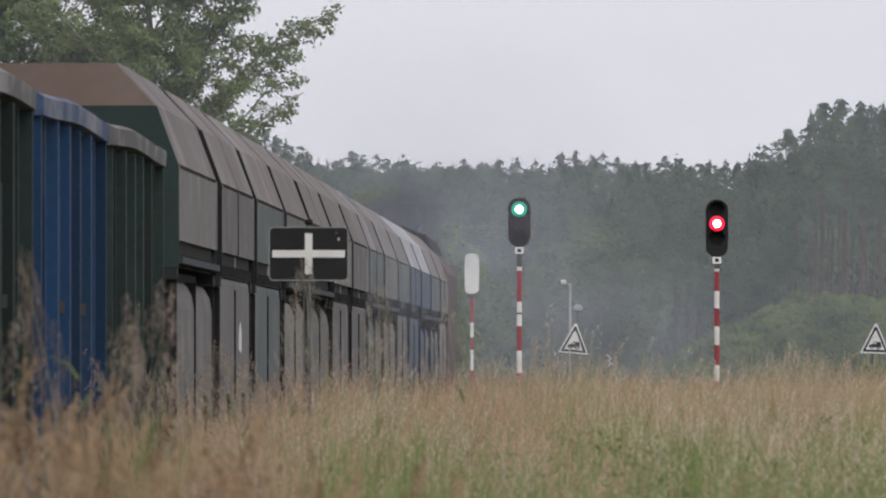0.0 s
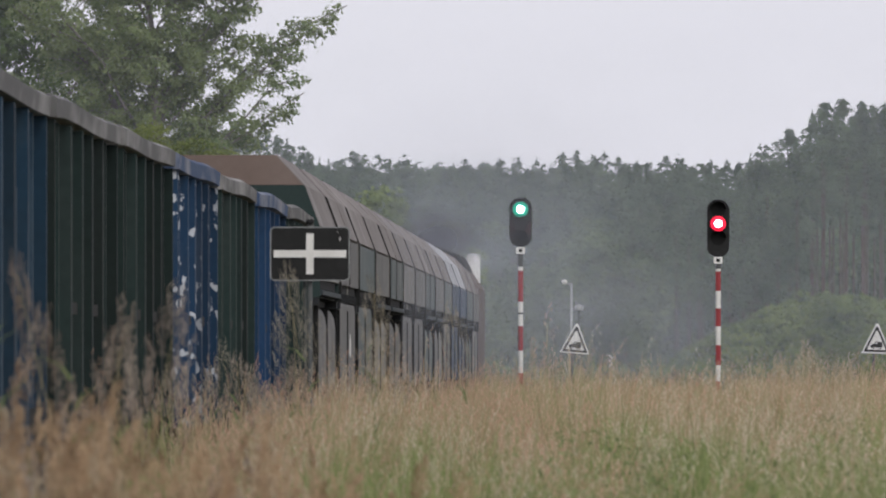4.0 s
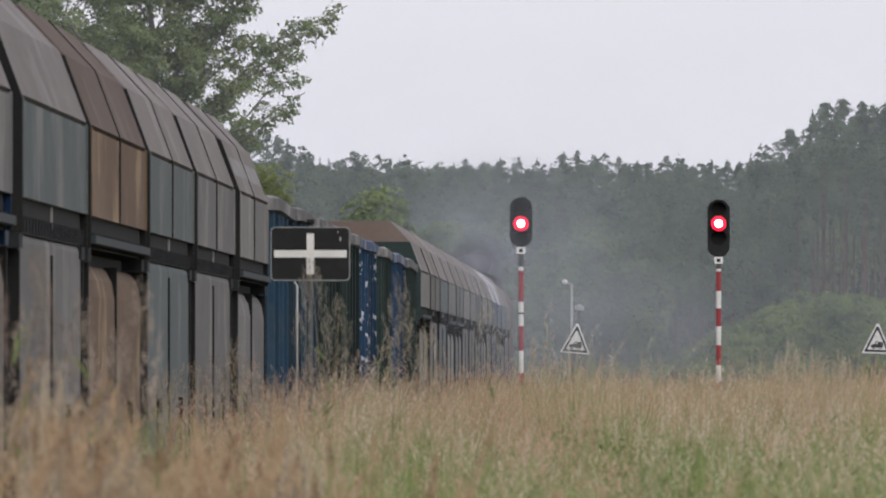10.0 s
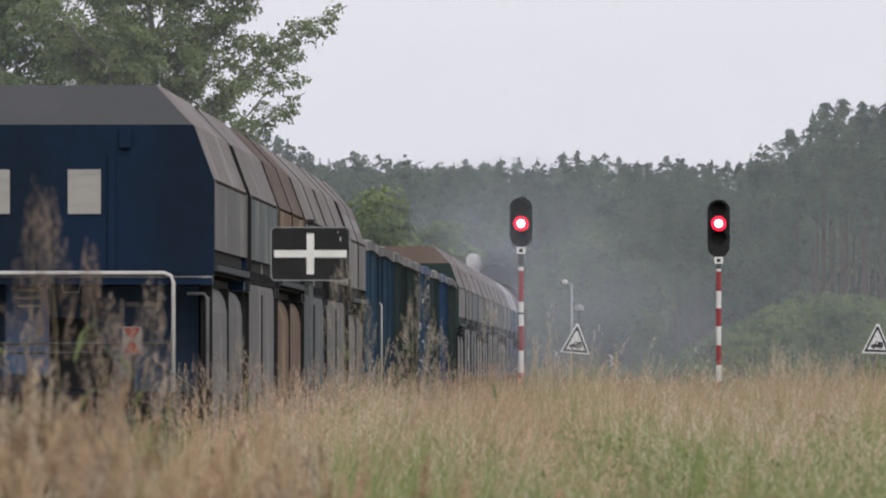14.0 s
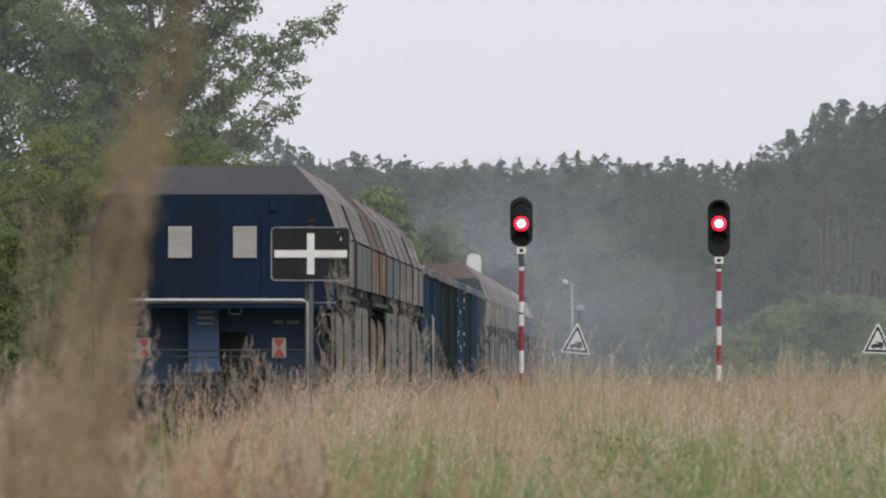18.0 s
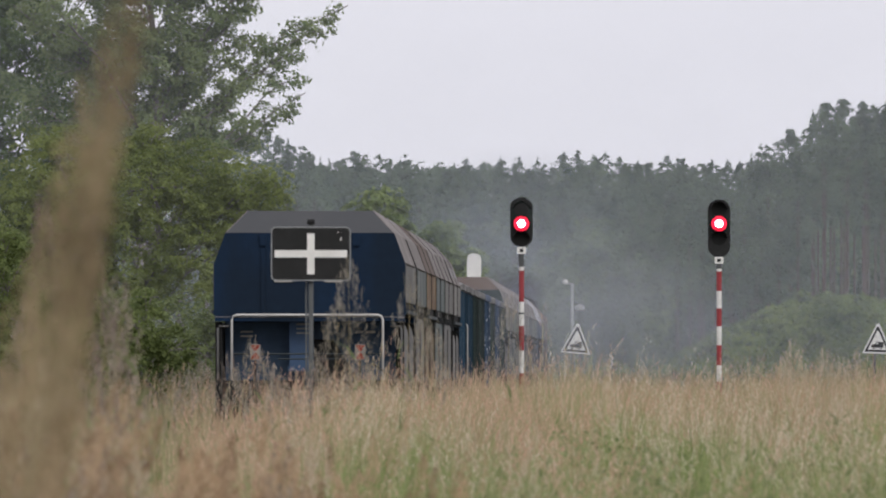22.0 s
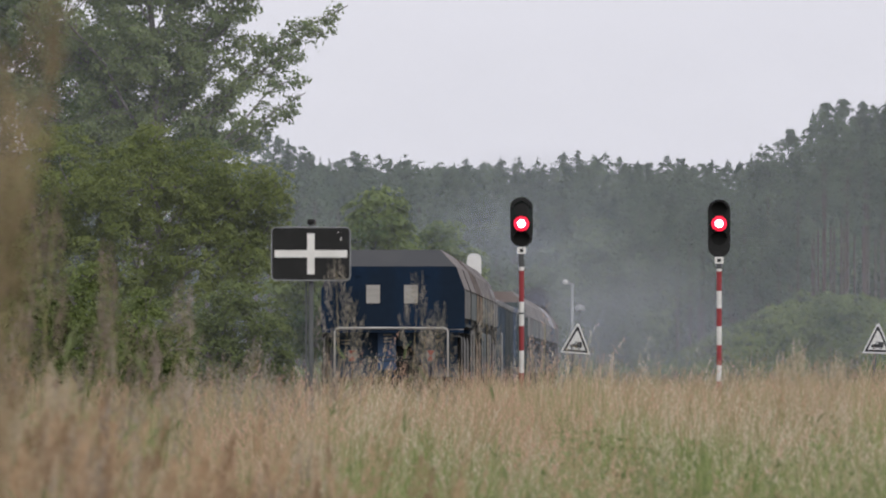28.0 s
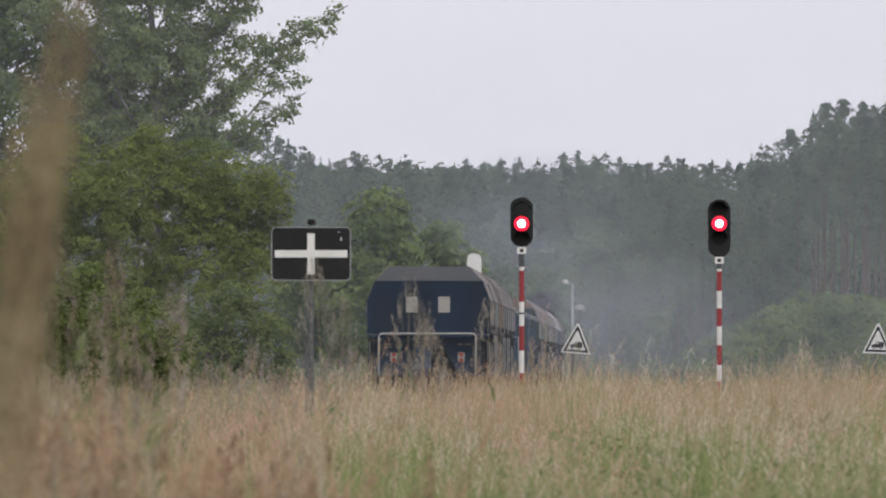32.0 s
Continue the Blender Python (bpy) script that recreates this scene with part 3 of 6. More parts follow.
def hopper(sec, label, upper, slope, lower, end, end_slope, short=False, one_panel=False, last=False, L=6.0, patch=False, band=False, dusty=False):
    """A bogie hopper wagon: hexagonal upper body with inward slopes, dark band, and tall flap doors below; dusty greys
    the middle rib like haze.
    """
    w = thing("hopper_wagon", at_train(sec), label, "freight wagon", "hopper wagons of the train")
    # core
    bm = bmesh.new()
    e = 0.02
    prism(bm, [(-W_SH + e, H_BOX), (W_SH - e, H_BOX), (W_SH - e, H_SH), (W_END - e, H_END), (W_TOP - e, H_TOP - 0.06), (-W_TOP + e, H_TOP - 0.06), (-W_END + e, H_END), (-W_SH + e, H_SH)],
          "y", -L + 0.55, L - 0.55)
    prism(bm, [(-0.5, 0.6), (0.5, 0.6), (1.37, 1.4), (1.37, H_BOX - 0.02), (-1.37, H_BOX - 0.02), (-1.37, 1.4)], "y", -L + 1.1, L - 1.1)
    part("body", bm, M["black"], w)
    bm = bmesh.new()
    for s in (-1, 1):
        box(bm, s * 1.1 - 0.09, s * 1.1 + 0.09, -L, L, 0.9, 1.22)
    box(bm, -1.3, 1.3, -L - 0.15, -L + 0.1, 0.88, 1.24)
    box(bm, -1.3, 1.3, L - 0.1, L + 0.15, 0.88, 1.24)
    part("underframe", bm, M["black"], w)
    # ends: upright wall and the slope over it
    for s in (-1, 1):
        bm = bmesh.new()
        hw = half_width(H_END)
        y0, y1 = s * L, s * (L - 0.05)
        g = 0.018
        prism(bm, [(-W_SH - g, H_BOX), (W_SH + g, H_BOX), (W_SH + g, H_SH), (hw + g, H_END), (-hw - g, H_END), (-W_SH - g, H_SH)],
              "y", min(y0, y1), max(y0, y1))
        for x in (-0.74, 0.74):
            box(bm, x - 0.05, x + 0.05, min(y0, y0 + s * 0.05), max(y0, y0 + s * 0.05), H_END - 0.2, H_END - 0.03)
        for x in (-0.74, 0.62):
            box(bm, x - 0.03, x + 0.03, min(y0, y0 + s * 0.03), max(y0, y0 + s * 0.03), H_BOX + 0.03, H_END - 0.25)
        part("end_wall", bm, end, w)
        bm = bmesh.new()
        yt = s * (L - 0.62)
        vs = [bm.verts.new(p) for p in ((-hw, y0, H_END + 0.004), (hw, y0, H_END + 0.004), (W_TOP, yt, H_TOP), (-W_TOP, yt, H_TOP),
                                        (-hw, y0 - s * 0.05, H_END - 0.03), (hw, y0 - s * 0.05, H_END - 0.03), (W_TOP, yt, H_TOP - 0.05), (-W_TOP, yt, H_TOP - 0.05))]
        for fc in ((0, 1, 2, 3), (4, 7, 6, 5), (0, 4, 5, 1), (1, 5, 6, 2), (2, 6, 7, 3), (3, 7, 4, 0)):
            bm.faces.new([vs[i] for i in fc])
        part("end_slope", bm, end_slope, w)
        # lower end: beam, ledge, cross wall and platform
        bm = bmesh.new()
        box(bm, -W_SH, W_SH, min(s * (L + 0.06), s * (L - 0.5)), max(s * (L + 0.06), s * (L - 0.5)), H_BOX - 0.09, H_BOX - 0.004)
        part("end_ledge", bm, end if last else M["band"], w)
        bm = bmesh.new()
        box(bm, -1.36, 1.36, min(s * (L - 0.9), s * (L - 0.95)), max(s * (L - 0.9), s * (L - 0.95)), 1.24, H_BOX - 0.1)
        part("lower_end_wall", bm, M["endblue"] if last else end, w)
        bm = bmesh.new()
        box(bm, -1.35, 1.35, min(s * (L - 0.85), s * (L + 0.12)), max(s * (L - 0.85), s * (L + 0.12)), 1.244, 1.28)
        part("end_platform", bm, M["black"], w)
        bm = bmesh.new()
        yr = s * (L + 0.10)
        top = 2.32
        tube(bm, [(-1.235, yr, 1.27), (-1.235, yr, top - 0.08), (-1.21, yr, top - 0.025), (-1.155, yr, top), (1.085, yr, top), (1.14, yr, top - 0.025),
                  (1.165, yr, top - 0.08), (1.165, yr, 1.27)], 0.019, 8)
        part("end_handrail", bm, M["railwhite"] if last else M["ledge"], w, "white tubular handrail" if last else "", True)
    # sides
    for s in (-1, 1):
        panels = [(-L + 0.02, L - 0.02)] if one_panel else [(-L + 0.02, -0.05), (0.05, L - 0.02)]
        for a, b in panels:
            bm = bmesh.new()
            x0, x1 = s * (W_SH - 0.015), s * (W_SH + 0.012)
            box(bm, min(x0, x1), max(x0, x1), a, b, H_BOT, H_SH - 0.012)
            part("side_panel", bm, upper, w)
            bm = bmesh.new()
            fa, fb = (0.6 if a < -L + 0.1 else 0), (0.6 if b > L - 0.1 else 0)
            o = 0.014
            vs = []
            for dx in (o, -0.02):
                for (x, y, z) in ((W_SH, a, H_SH + 0.012), (W_SH, b, H_SH + 0.012), (half_width(H_END), b, H_END), (W_TOP, b - fb, H_TOP),
                                  (W_TOP, a + fa, H_TOP), (half_width(H_END), a, H_END)):
                    vs.append(bm.verts.new((s * (x + dx), y, z + dx * 0.5)))
            for q in (0, 6):
                bm.faces.new([vs[q + i] for i in (0, 1, 2, 5)])
                bm.faces.new([vs[q + i] for i in (5, 2, 3, 4)])
            for i in range(6):
                bm.faces.new((vs[i], vs[i + 6], vs[6 + (i + 1) % 6], vs[(i + 1) % 6]))
            part("slope_panel", bm, slope, w)
        # dark uprights: at the middle and at both ends
        for y, wd, pr in ((0.0, 0.022 if dusty else 0.028, 0.020), (-L + 0.06, 0.035, 0.022), (L - 0.06, 0.035, 0.022)):
            if one_panel and y == 0:
                continue
            bm = bmesh.new()
            x0, x1 = s * (W_SH - 0.02), s * (W_SH + 0.012 + pr * 0.6)
            box(bm, min(x0, x1), max(x0, x1), y - wd, y + wd, H_BOT, H_SH + 0.004)
            if y == 0 and dusty:
                part("upright_rib", bm, M["rib"], w)
                bm = bmesh.new()
            if y == 0:
                o = 0.022
                for (xa, za), (xb, zb) in (((W_SH, H_SH + 0.008), (W_END, H_END)), ((W_END, H_END), (W_TOP, H_TOP))):
                    vs = [bm.verts.new((s * (xx + dx), yy, zz + dx * 0.5)) for dx in (o, -0.02) for yy in (y - wd, y + wd) for xx, zz in ((xa, za), (xb, zb))]
                    for fc in ((0, 1, 3, 2), (4, 6, 7, 5), (0, 4, 5, 1), (2, 3, 7, 6), (1, 5, 7, 3), (0, 2, 6, 4)):
                        bm.faces.new([vs[i] for i in fc])
            part("slope_rib" if y == 0 and dusty else "upright_rib", bm, upper if y else (slope if dusty else M["black"]), w)
        for y, wd in ((0.0, 0.055), (-L + 0.17, 0.07), (L - 0.12, 0.07)):
            bm = bmesh.new()
            x0, x1 = s * 1.40, s * 1.50
            box(bm, min(x0, x1), max(x0, x1), y - wd, y + wd, 0.66, H_BOX - 0.1)
            part("door_post", bm, M["black"], w)
        # hinge band
        bm = bmesh.new()
        x0, x1 = s * (W_SH - 0.10), s * (W_SH - 0.03)
        box(bm, min(x0, x1), max(x0, x1), -L + 0.04, L - 0.04, H_BOX, H_BOT - 0.006)
        n = 22
        for i in range(n):
            y = -L + 0.35 + i * (2 * L - 0.7) / (n - 1)
            x2, x3 = s * (W_SH - 0.03), s * (W_SH + 0.0)
            box(bm, min(x2, x3), max(x2, x3), y - 0.05, y + 0.05, H_BOX + 0.01, H_BOX + 0.11)
        part("hinge_band", bm, M["band"], w)
        if short:
            bm = bmesh.new()
            x0, x1 = s * (W_SH - 0.25), s * (W_SH + 0.05)
            box(bm, min(x0, x1), max(x0, x1), -L + 0.02, L - 0.02, H_BOX + 0.03, H_BOX + 0.085)
            part("side_ledge", bm, M["ledge"], w, "grey steel walkway ledge")
        top = 2.20 if short else 2.31
        for a, b in ((-L + 0.25, -0.06), (0.06, L - 0.2)):
            bm = bmesh.new()
            r = 0.22 if short else 0.05
            bend = 0.10 if short else 0.03
            prism(bm, [(s * x, z) for x, z in ((1.40, 0.62), (1.465, 0.62), (1.485, 0.70), (1.485, top - r), (1.485 - bend * 0.2, top - r * 0.45), (1.485 - bend * 0.6, top - r * 0.1),
                                               (1.40, top))], "y", a, b)
            d = part("flap_door", bm, lower, w)
            bm = bmesh.new()
            y = (a + b) / 2
            x0, x1 = s * 1.485, s * 1.52
            box(bm, min(x0, x1), max(x0, x1), y - 0.05, y + 0.05, 0.75, 1.25)
            part("door_latch", bm, M["black"], d)
        if not short:
            bm = bmesh.new()
            x0, x1 = s * (W_SH - 0.03), s * (W_SH - 0.008)
            box(bm, min(x0, x1), max(x0, x1), -0.05, 0.05, 2.38, 2.52)
            part("marker_strip", bm, M["plate"], w, "small white strip")
    if band:
        bm = bmesh.new()
        za, zb = H_SH + 0.16, H_SH + 0.33
        vs = [bm.verts.new((half_width(z) + o, y, z + o * 0.5)) for o in (0.018, 0.010) for z in (za, zb) for y in (-L + 0.3, L - 0.2)]
        for fc in ((0, 1, 3, 2), (4, 6, 7, 5), (0, 4, 5, 1), (2, 3, 7, 6), (1, 5, 7, 3), (0, 2, 6, 4)):
            bm.faces.new([vs[i] for i in fc])
        part("pale_band", bm, M["paleband"], w, "pale worn band along the slope")
    if patch:
        bm = bmesh.new()
        prism(bm, [(1.6, 1.66), (2.5, 1.62), (2.6, 1.80), (2.2, 1.92), (1.7, 1.84)], "x", 1.487, 1.492)
        part("bare_patch", bm, M["white"], w, "bare white patch on the door")
    if last:
        for x0, x1 in ((-0.565, -0.275), (0.235, 0.525)):
            bm = bmesh.new()
            box(bm, x0, x1, -L - 0.02, -L + 0.01, 2.84, 3.23)
            part("pale_plate", bm, M["plate"], w, "pale square data plate")
        bm = bmesh.new()
        box(bm, -0.33, 0.05, -L + 0.5, -L + 0.9, 1.45, 2.26)
        box(bm, -0.36, 0.08, -L + 0.47, -L + 0.5, 1.43, 1.5)
        part("brake_cabinet", bm, M["cabinet"], w, "steel-blue brake cabinet")
        bars = [(-0.22, -0.02, 0.485, 2.02 + i * 0.07, 0.025) for i in range(3)]
        bars += [(0.72 + 0.16 * i, 0.83 + 0.20 * i, 0.885, 2.03, 0.04) for i in range(2)]
        bars += [(-1.12, -0.92, 0.885, 1.97 + i * 0.07, 0.03) for i in range(2)]
        for x0, x1, y0, z0, high in bars:
            bm = bmesh.new()
            box(bm, x0, x1, -L + y0, -L + y0 + 0.014, z0, z0 + high)
            part("stencil_bar", bm, M["plate"], w)
        # Black plate paints the dark inside of an opening onto the wall.
        bm = bmesh.new()
        prism(bm, [(0.0, 1.3), (0.76, 1.3), (0.51, 1.70), (0.36, 1.92), (0.06, 1.94), (0.0, 1.86)], "y", -L + 0.86, -L + 0.9)
        part("chute_opening", bm, M["signblack"], w)
        bm = bmesh.new()
        tube(bm, [(0.18, -L + 0.1, 2.23), (0.19, -L + 0.1, 2.15), (0.33, -L + 0.1, 2.15), (0.34, -L + 0.1, 2.23)], 0.011, 6)
        part("step_loop", bm, M["steel"], w)
        for sx in (-1, 1):
            bm = bmesh.new()
            tube(bm, [(sx * 1.46, -L + 0.05, 1.3), (sx * 1.46, -L + 0.05, 2.10), (sx * 1.43, -L + 0.05, 2.14), (sx * 1.28, -L + 0.05, 2.14)], 0.018, 6)
            part("corner_handrail", bm, M["rim"], w, "", True)
        for x in (-0.86, 0.805):
            bm = bmesh.new()
            box(bm, x - 0.085, x + 0.085, -L - 0.19, -L - 0.17, 1.61, 1.85)
            board = part("tail_board", bm, M["tailboard"], w, "red and white tail board")
            bm = bmesh.new()
            y = -L - 0.194
            for z0, z1 in ((1.62, 1.715), (1.84, 1.745)):
                vs = [bm.verts.new(p) for p in ((x - 0.075, y, z0), (x + 0.075, y, z0), (x + 0.02, y, z1), (x - 0.02, y, z1))]
                bm.faces.new(vs)
            part("red_wedge", bm, M["signred"], board)
            bm = bmesh.new()
            tube(bm, [(x, -L - 0.16, 1.2), (x, -L - 0.16, 1.60)], 0.015, 6)
            part("board_bracket", bm, M["black"], w)
        bm = bmesh.new()
        tube(bm, [(1.0, -L - 0.1, 1.55), (1.35, -L - 0.1, 1.3)], 0.02, 6)
        tube(bm, [(-1.2, -L + 0.0, 1.70), (1.16, -L + 0.0, 1.70)], 0.016, 6)
        tube(bm, [(-0.5, -L - 0.02, 1.62), (0.55, -L - 0.02, 1.62)], 0.014, 6)
        part("end_crossbar", bm, M["ledge"], w)
        bm = bmesh.new()
        box(bm, -W_SH, W_SH, -L - 0.074, -L - 0.062, H_BOX - 0.03, H_BOX - 0.016)
        part("ledge_lip", bm, M["rim"], w, "worn pale edge of the ledge")
    running_gear(w, L + 0.15, 4.1)
    run(w, sec)
    return w


def gondola(sec, label, paint, rim, post=False):
    """An open bogie wagon with ribbed steel sides and a pale dusty rim."""
    L, W, T = 6.42, 1.475, 3.235
    w = thing("open_wagon", at_train(sec), label, "freight wagon", "open wagons of the train")
    bm = bmesh.new()
    box(bm, -W, W, -L, L, 1.10, 1.24)
    box(bm, -0.3, 0.3, -L, L, 0.85, 1.10)
    part("floor_frame", bm, M["black"], w)
    for s in (-1, 1):
        bm = bmesh.new()
        x0, x1 = s * (W - 0.10), s * (W - 0.06)
        box(bm, min(x0, x1), max(x0, x1), -L, L, 1.0, T - 0.13)
        part("side_wall", bm, paint, w)
        bm = bmesh.new()
        # rim, slightly sagging between the ends
        k = 10
        sec_pts = [(-0.13, -0.14), (0.045, -0.14), (0.05, -0.02), (0.0, 0.01), (-0.12, 0.0)]
        rings = []
        for i in range(k + 1):
            y = -L + 2 * L * i / k
            sag = 0.012 * math.sin(math.pi * i / k) - 0.015 * math.sin(2 * math.pi * i / k + sec)
            rings.append([bm.verts.new((s * (W + a), y, T + b + sag)) for a, b in sec_pts])
        for a, b in zip(rings, rings[1:]):
            for j in range(5):
                bm.faces.new((a[j], a[(j + 1) % 5], b[(j + 1) % 5], b[j]))
        bm.faces.new(rings[0])
        bm.faces.new(rings[-1][::-1])
        part("top_rim", bm, rim, w, "dusty pale top rim")
        for i, (y, wd, pr) in enumerate(((-6.28, 0.13, 0.03), (-4.75, 0.10, 0.0), (-3.2, 0.24, 0.03), (-1.0, 0.24, 0.03), (1.0, 0.24, 0.03), (3.2, 0.24, 0.03),
                                         (4.75, 0.10, 0.0), (6.28, 0.13, 0.03))):
            bm = bmesh.new()
            x0, x1, x2 = s * (W - 0.062), s * (W + pr), s * (W + pr)
            prism(bm, [(x0, y - wd), (x1, y - wd * 0.55), (x2, y + wd * 0.55), (x0, y + wd)], "z", 1.0, T - 0.145)
            part("side_rib", bm, paint, w)
        for y in (-2.1, 2.1):
            bm = bmesh.new()
            x0, x1 = s * (W - 0.062), s * (W - 0.03)
            box(bm, min(x0, x1), max(x0, x1), y - 0.80, y + 0.80, 1.25, 2.6)
            d = part("side_door", bm, paint, w)
            bm = bmesh.new()
            box(bm, min(x1, x1 + s * 0.03), max(x1, x1 + s * 0.03), y - 0.85, y + 0.85, 1.85, 1.93)
            part("door_bar", bm, M["black"], d)
        bm = bmesh.new()
        yy = s * L
        box(bm, -W + 0.06, W - 0.06, min(yy, yy - s * 0.05), max(yy, yy - s * 0.05), 1.24, T - 0.02)
        for x in (-0.9, -0.3, 0.3, 0.9):
            box(bm, x - 0.06, x + 0.06, min(yy, yy + s * 0.08), max(yy, yy + s * 0.08), 1.24, T - 0.06)
        part("end_wall", bm, paint, w)
        bm = bmesh.new()
        box(bm, -W + 0.0, W - 0.0, min(yy - s * 0.06, yy + s * 0.09), max(yy - s * 0.06, yy + s * 0.09), T - 0.12, T + 0.004)
        part("end_rim", bm, rim, w)
    if post:
        bm = bmesh.new()
        tube(bm, [(W + 0.05, -L - 0.1, 1.15), (W + 0.05, -L - 0.1, 2.38), (W + 0.03, -L - 0.1, 2.41), (W - 0.1, -L - 0.1, 2.42)], 0.013, 8)
        part("handrail", bm, M["railwhite"], w, "white corner handrail", True)
    running_gear(w, L + 0.01, 4.5)
    run(w, sec)
    return w


# open wagons, from the rear of the group
for i, (paint, rim, post, lab) in enumerate((
        ("blue", "rim", False, "worn dark blue open wagon with ribbed sides and dusty rim"),
        ("blue", "rim", True, "worn dark blue open wagon with white corner handrail"),
        ("darkgreen", "rim", False, "sooty dark green open wagon with pale dusty rim"),
        ("darkgreen", "rim", False, "sooty dark green open wagon with pale dusty rim"),
        ("spotblue", "rimblue", False, "blue open wagon with white flaking paint spots"),
        ("darkgreen", "rim", False, "dark green open wagon with ribbed steel sides"),
        ("brightblue", "rimblue", False, "bright blue open wagon with blue-grey rim"),
        ("darkgreen", "rim", False, "dark green open wagon with dusty rim"))):
    gondola(1.26 + 0.9625 * (i + 0.5) + (0.04 if i == 0 else 0), lab, M[paint], M[rim], post)

# hopper wagons at the rear, from the front one back
for sec, half, up, sl, lo, short, one, lab in (
        (0.914, 5.75, "lightgrey", "slope", "grey", True, False, "light grey hopper wagon with walkway ledge and rounded doors"),
        (-0.058, 6.35, "grey", "slope", "grey", False, False, "grey hopper wagon with tall flap doors"),
        (-0.993, 6.1, "greengrey", "slope", "greengrey", False, False, "faded green-grey hopper wagon with tall flap doors"),
        (-1.905, 6.22, "brown", "slopebrown", "brown", True, False, "faded brown hopper wagon with brown slopes"),
        (-2.786, 5.8, "greengrey", "slope", "grey", False, True, "green-grey hopper wagon with undivided upper panel")):
    # Black ends put the shade of the gaps between wagons into the colour.
    hopper(sec, lab, M[up], M[sl], M[lo], M["black"], M["black"], short, one, L=half, band=sec > 0.5)
hopper(-3.708, "last hopper wagon with navy blue end wall and white handrail", M["grey"], M["slope"], M["grey"], M["navy"], M["endgrey"], True, True, True, 5.9)

# hopper wagons ahead of the open wagons
for i in range(14):
    blue = i in (10, 11)
    up = "steelblue" if blue else ("lightgrey", "grey", "greengrey", "grey", "greengrey")[i % 5]
    lo = "steelblue" if blue else ("grey", "grey", "greengrey", "lightgrey", "grey")[i % 5]
    lab = "steel-blue hopper wagon with bleached pale slopes" if blue else (
        "grey hopper wagon with dark green end and brown end slope" if i == 0 else "dusty grey hopper wagon with brownish slopes")
    wide = i in (0, 3, 7)          # these keep a wider gap to the wagon ahead
    # Behind the first, ends are black to paint the gaps' shade.
    hopper(9.59 + 0.93 * i - (0.02 if wide else 0), lab, M[up], M["slopewhite" if blue else "slope"], M[lo], M["endgreen" if i == 0 else "black"], M["slopebrown" if i == 0 else "black"], i % 4 in (0, 3), i % 3 != 1, False, 5.95 if wide else 6.05, i == 1, False, True)


def locomotive(sec):
    L, W = 8.4, 1.48
    w = thing("diesel_locomotive", at_train(sec), "dark diesel locomotive with a rounded sooty roof", "locomotive")
    bm = bmesh.new()
    prism(bm, [(-W, 1.2), (W, 1.2), (W, 3.35), (1.2, 3.75), (-1.2, 3.75), (-W, 3.35)], "y", -L, L)
    part("body", bm, M["slopebrown"], w)
    bm = bmesh.new()
    prism(bm, [(-1.2, 3.754), (1.2, 3.754), (1.05, 4.1), (0.55, 4.3), (-0.55, 4.3), (-1.05, 4.1)], "y", -L + 0.3, L - 0.3)
    part("roof", bm, M["black"], w)
    bm = bmesh.new()
    box(bm, -0.4, 0.4, -1.2, 0.6, 4.304, 4.55)
    part("exhaust_stack", bm, M["black"], w)
    bm = bmesh.new()
    box(bm, -1.4, 1.4, -L, L, 0.7, 1.196)
    part("underframe", bm, M["black"], w)
    for x in (-0.75, 0.75):
        bm = bmesh.new()
        box(bm, x - 0.4, x + 0.4, -L - 0.012, -L + 0.01, 2.45, 3.15)
        part("cab_window", bm, M["signblack"], w)
    running_gear(w, L, 5.0)
    run(w, sec)


locomotive(22.85)


# ---- signals and signs ----
def lens_mesh(core, ring, core_glow, ring_glow):
    """A lens: bright core and, on the front, a wider dim ring that paints its halo; dark glass on the back."""
    bm = bmesh.new()
    k = 24

    def circle(r, y):
        return [bm.verts.new((r * math.cos(6.28318 * i / k), y, r * math.sin(6.28318 * i / k))) for i in range(k)]
    a, b, c = circle(0.085, -0.03), circle(0.165, -0.012), circle(0.165, 0.012)
    bm.faces.new(a)
    bm.faces.new(c[::-1]).material_index = 2
    for i in range(k):
        j = (i + 1) % k
        bm.faces.new((a[i], b[i], b[j], a[j])).material_index = 1
        bm.faces.new((b[i], c[i], c[j], b[j])).material_index = 2
    mats = []
    for colour, strength in ((core, core_glow), (ring, ring_glow)):
        m = bpy.data.materials.new("signal_glow")
        m.use_nodes = True
        n = m.node_tree.nodes["Principled BSDF"]
        n.inputs["Base Color"].default_value = (*colour, 1)
        n.inputs["Emission Color"].default_value = (*colour, 1)
        n.inputs["Emission Strength"].default_value = strength
        mats.append(m)
    return finish(bm, "lens", mats + [M["signblack"]])


RED_LENS = lens_mesh((1.0, 0.30, 0.32), (0.85, 0.012, 0.05), 16, 1.1)
GREEN_LENS = lens_mesh((0.55, 1.0, 0.9), (0.01, 0.30, 0.20), 10, 0.9)


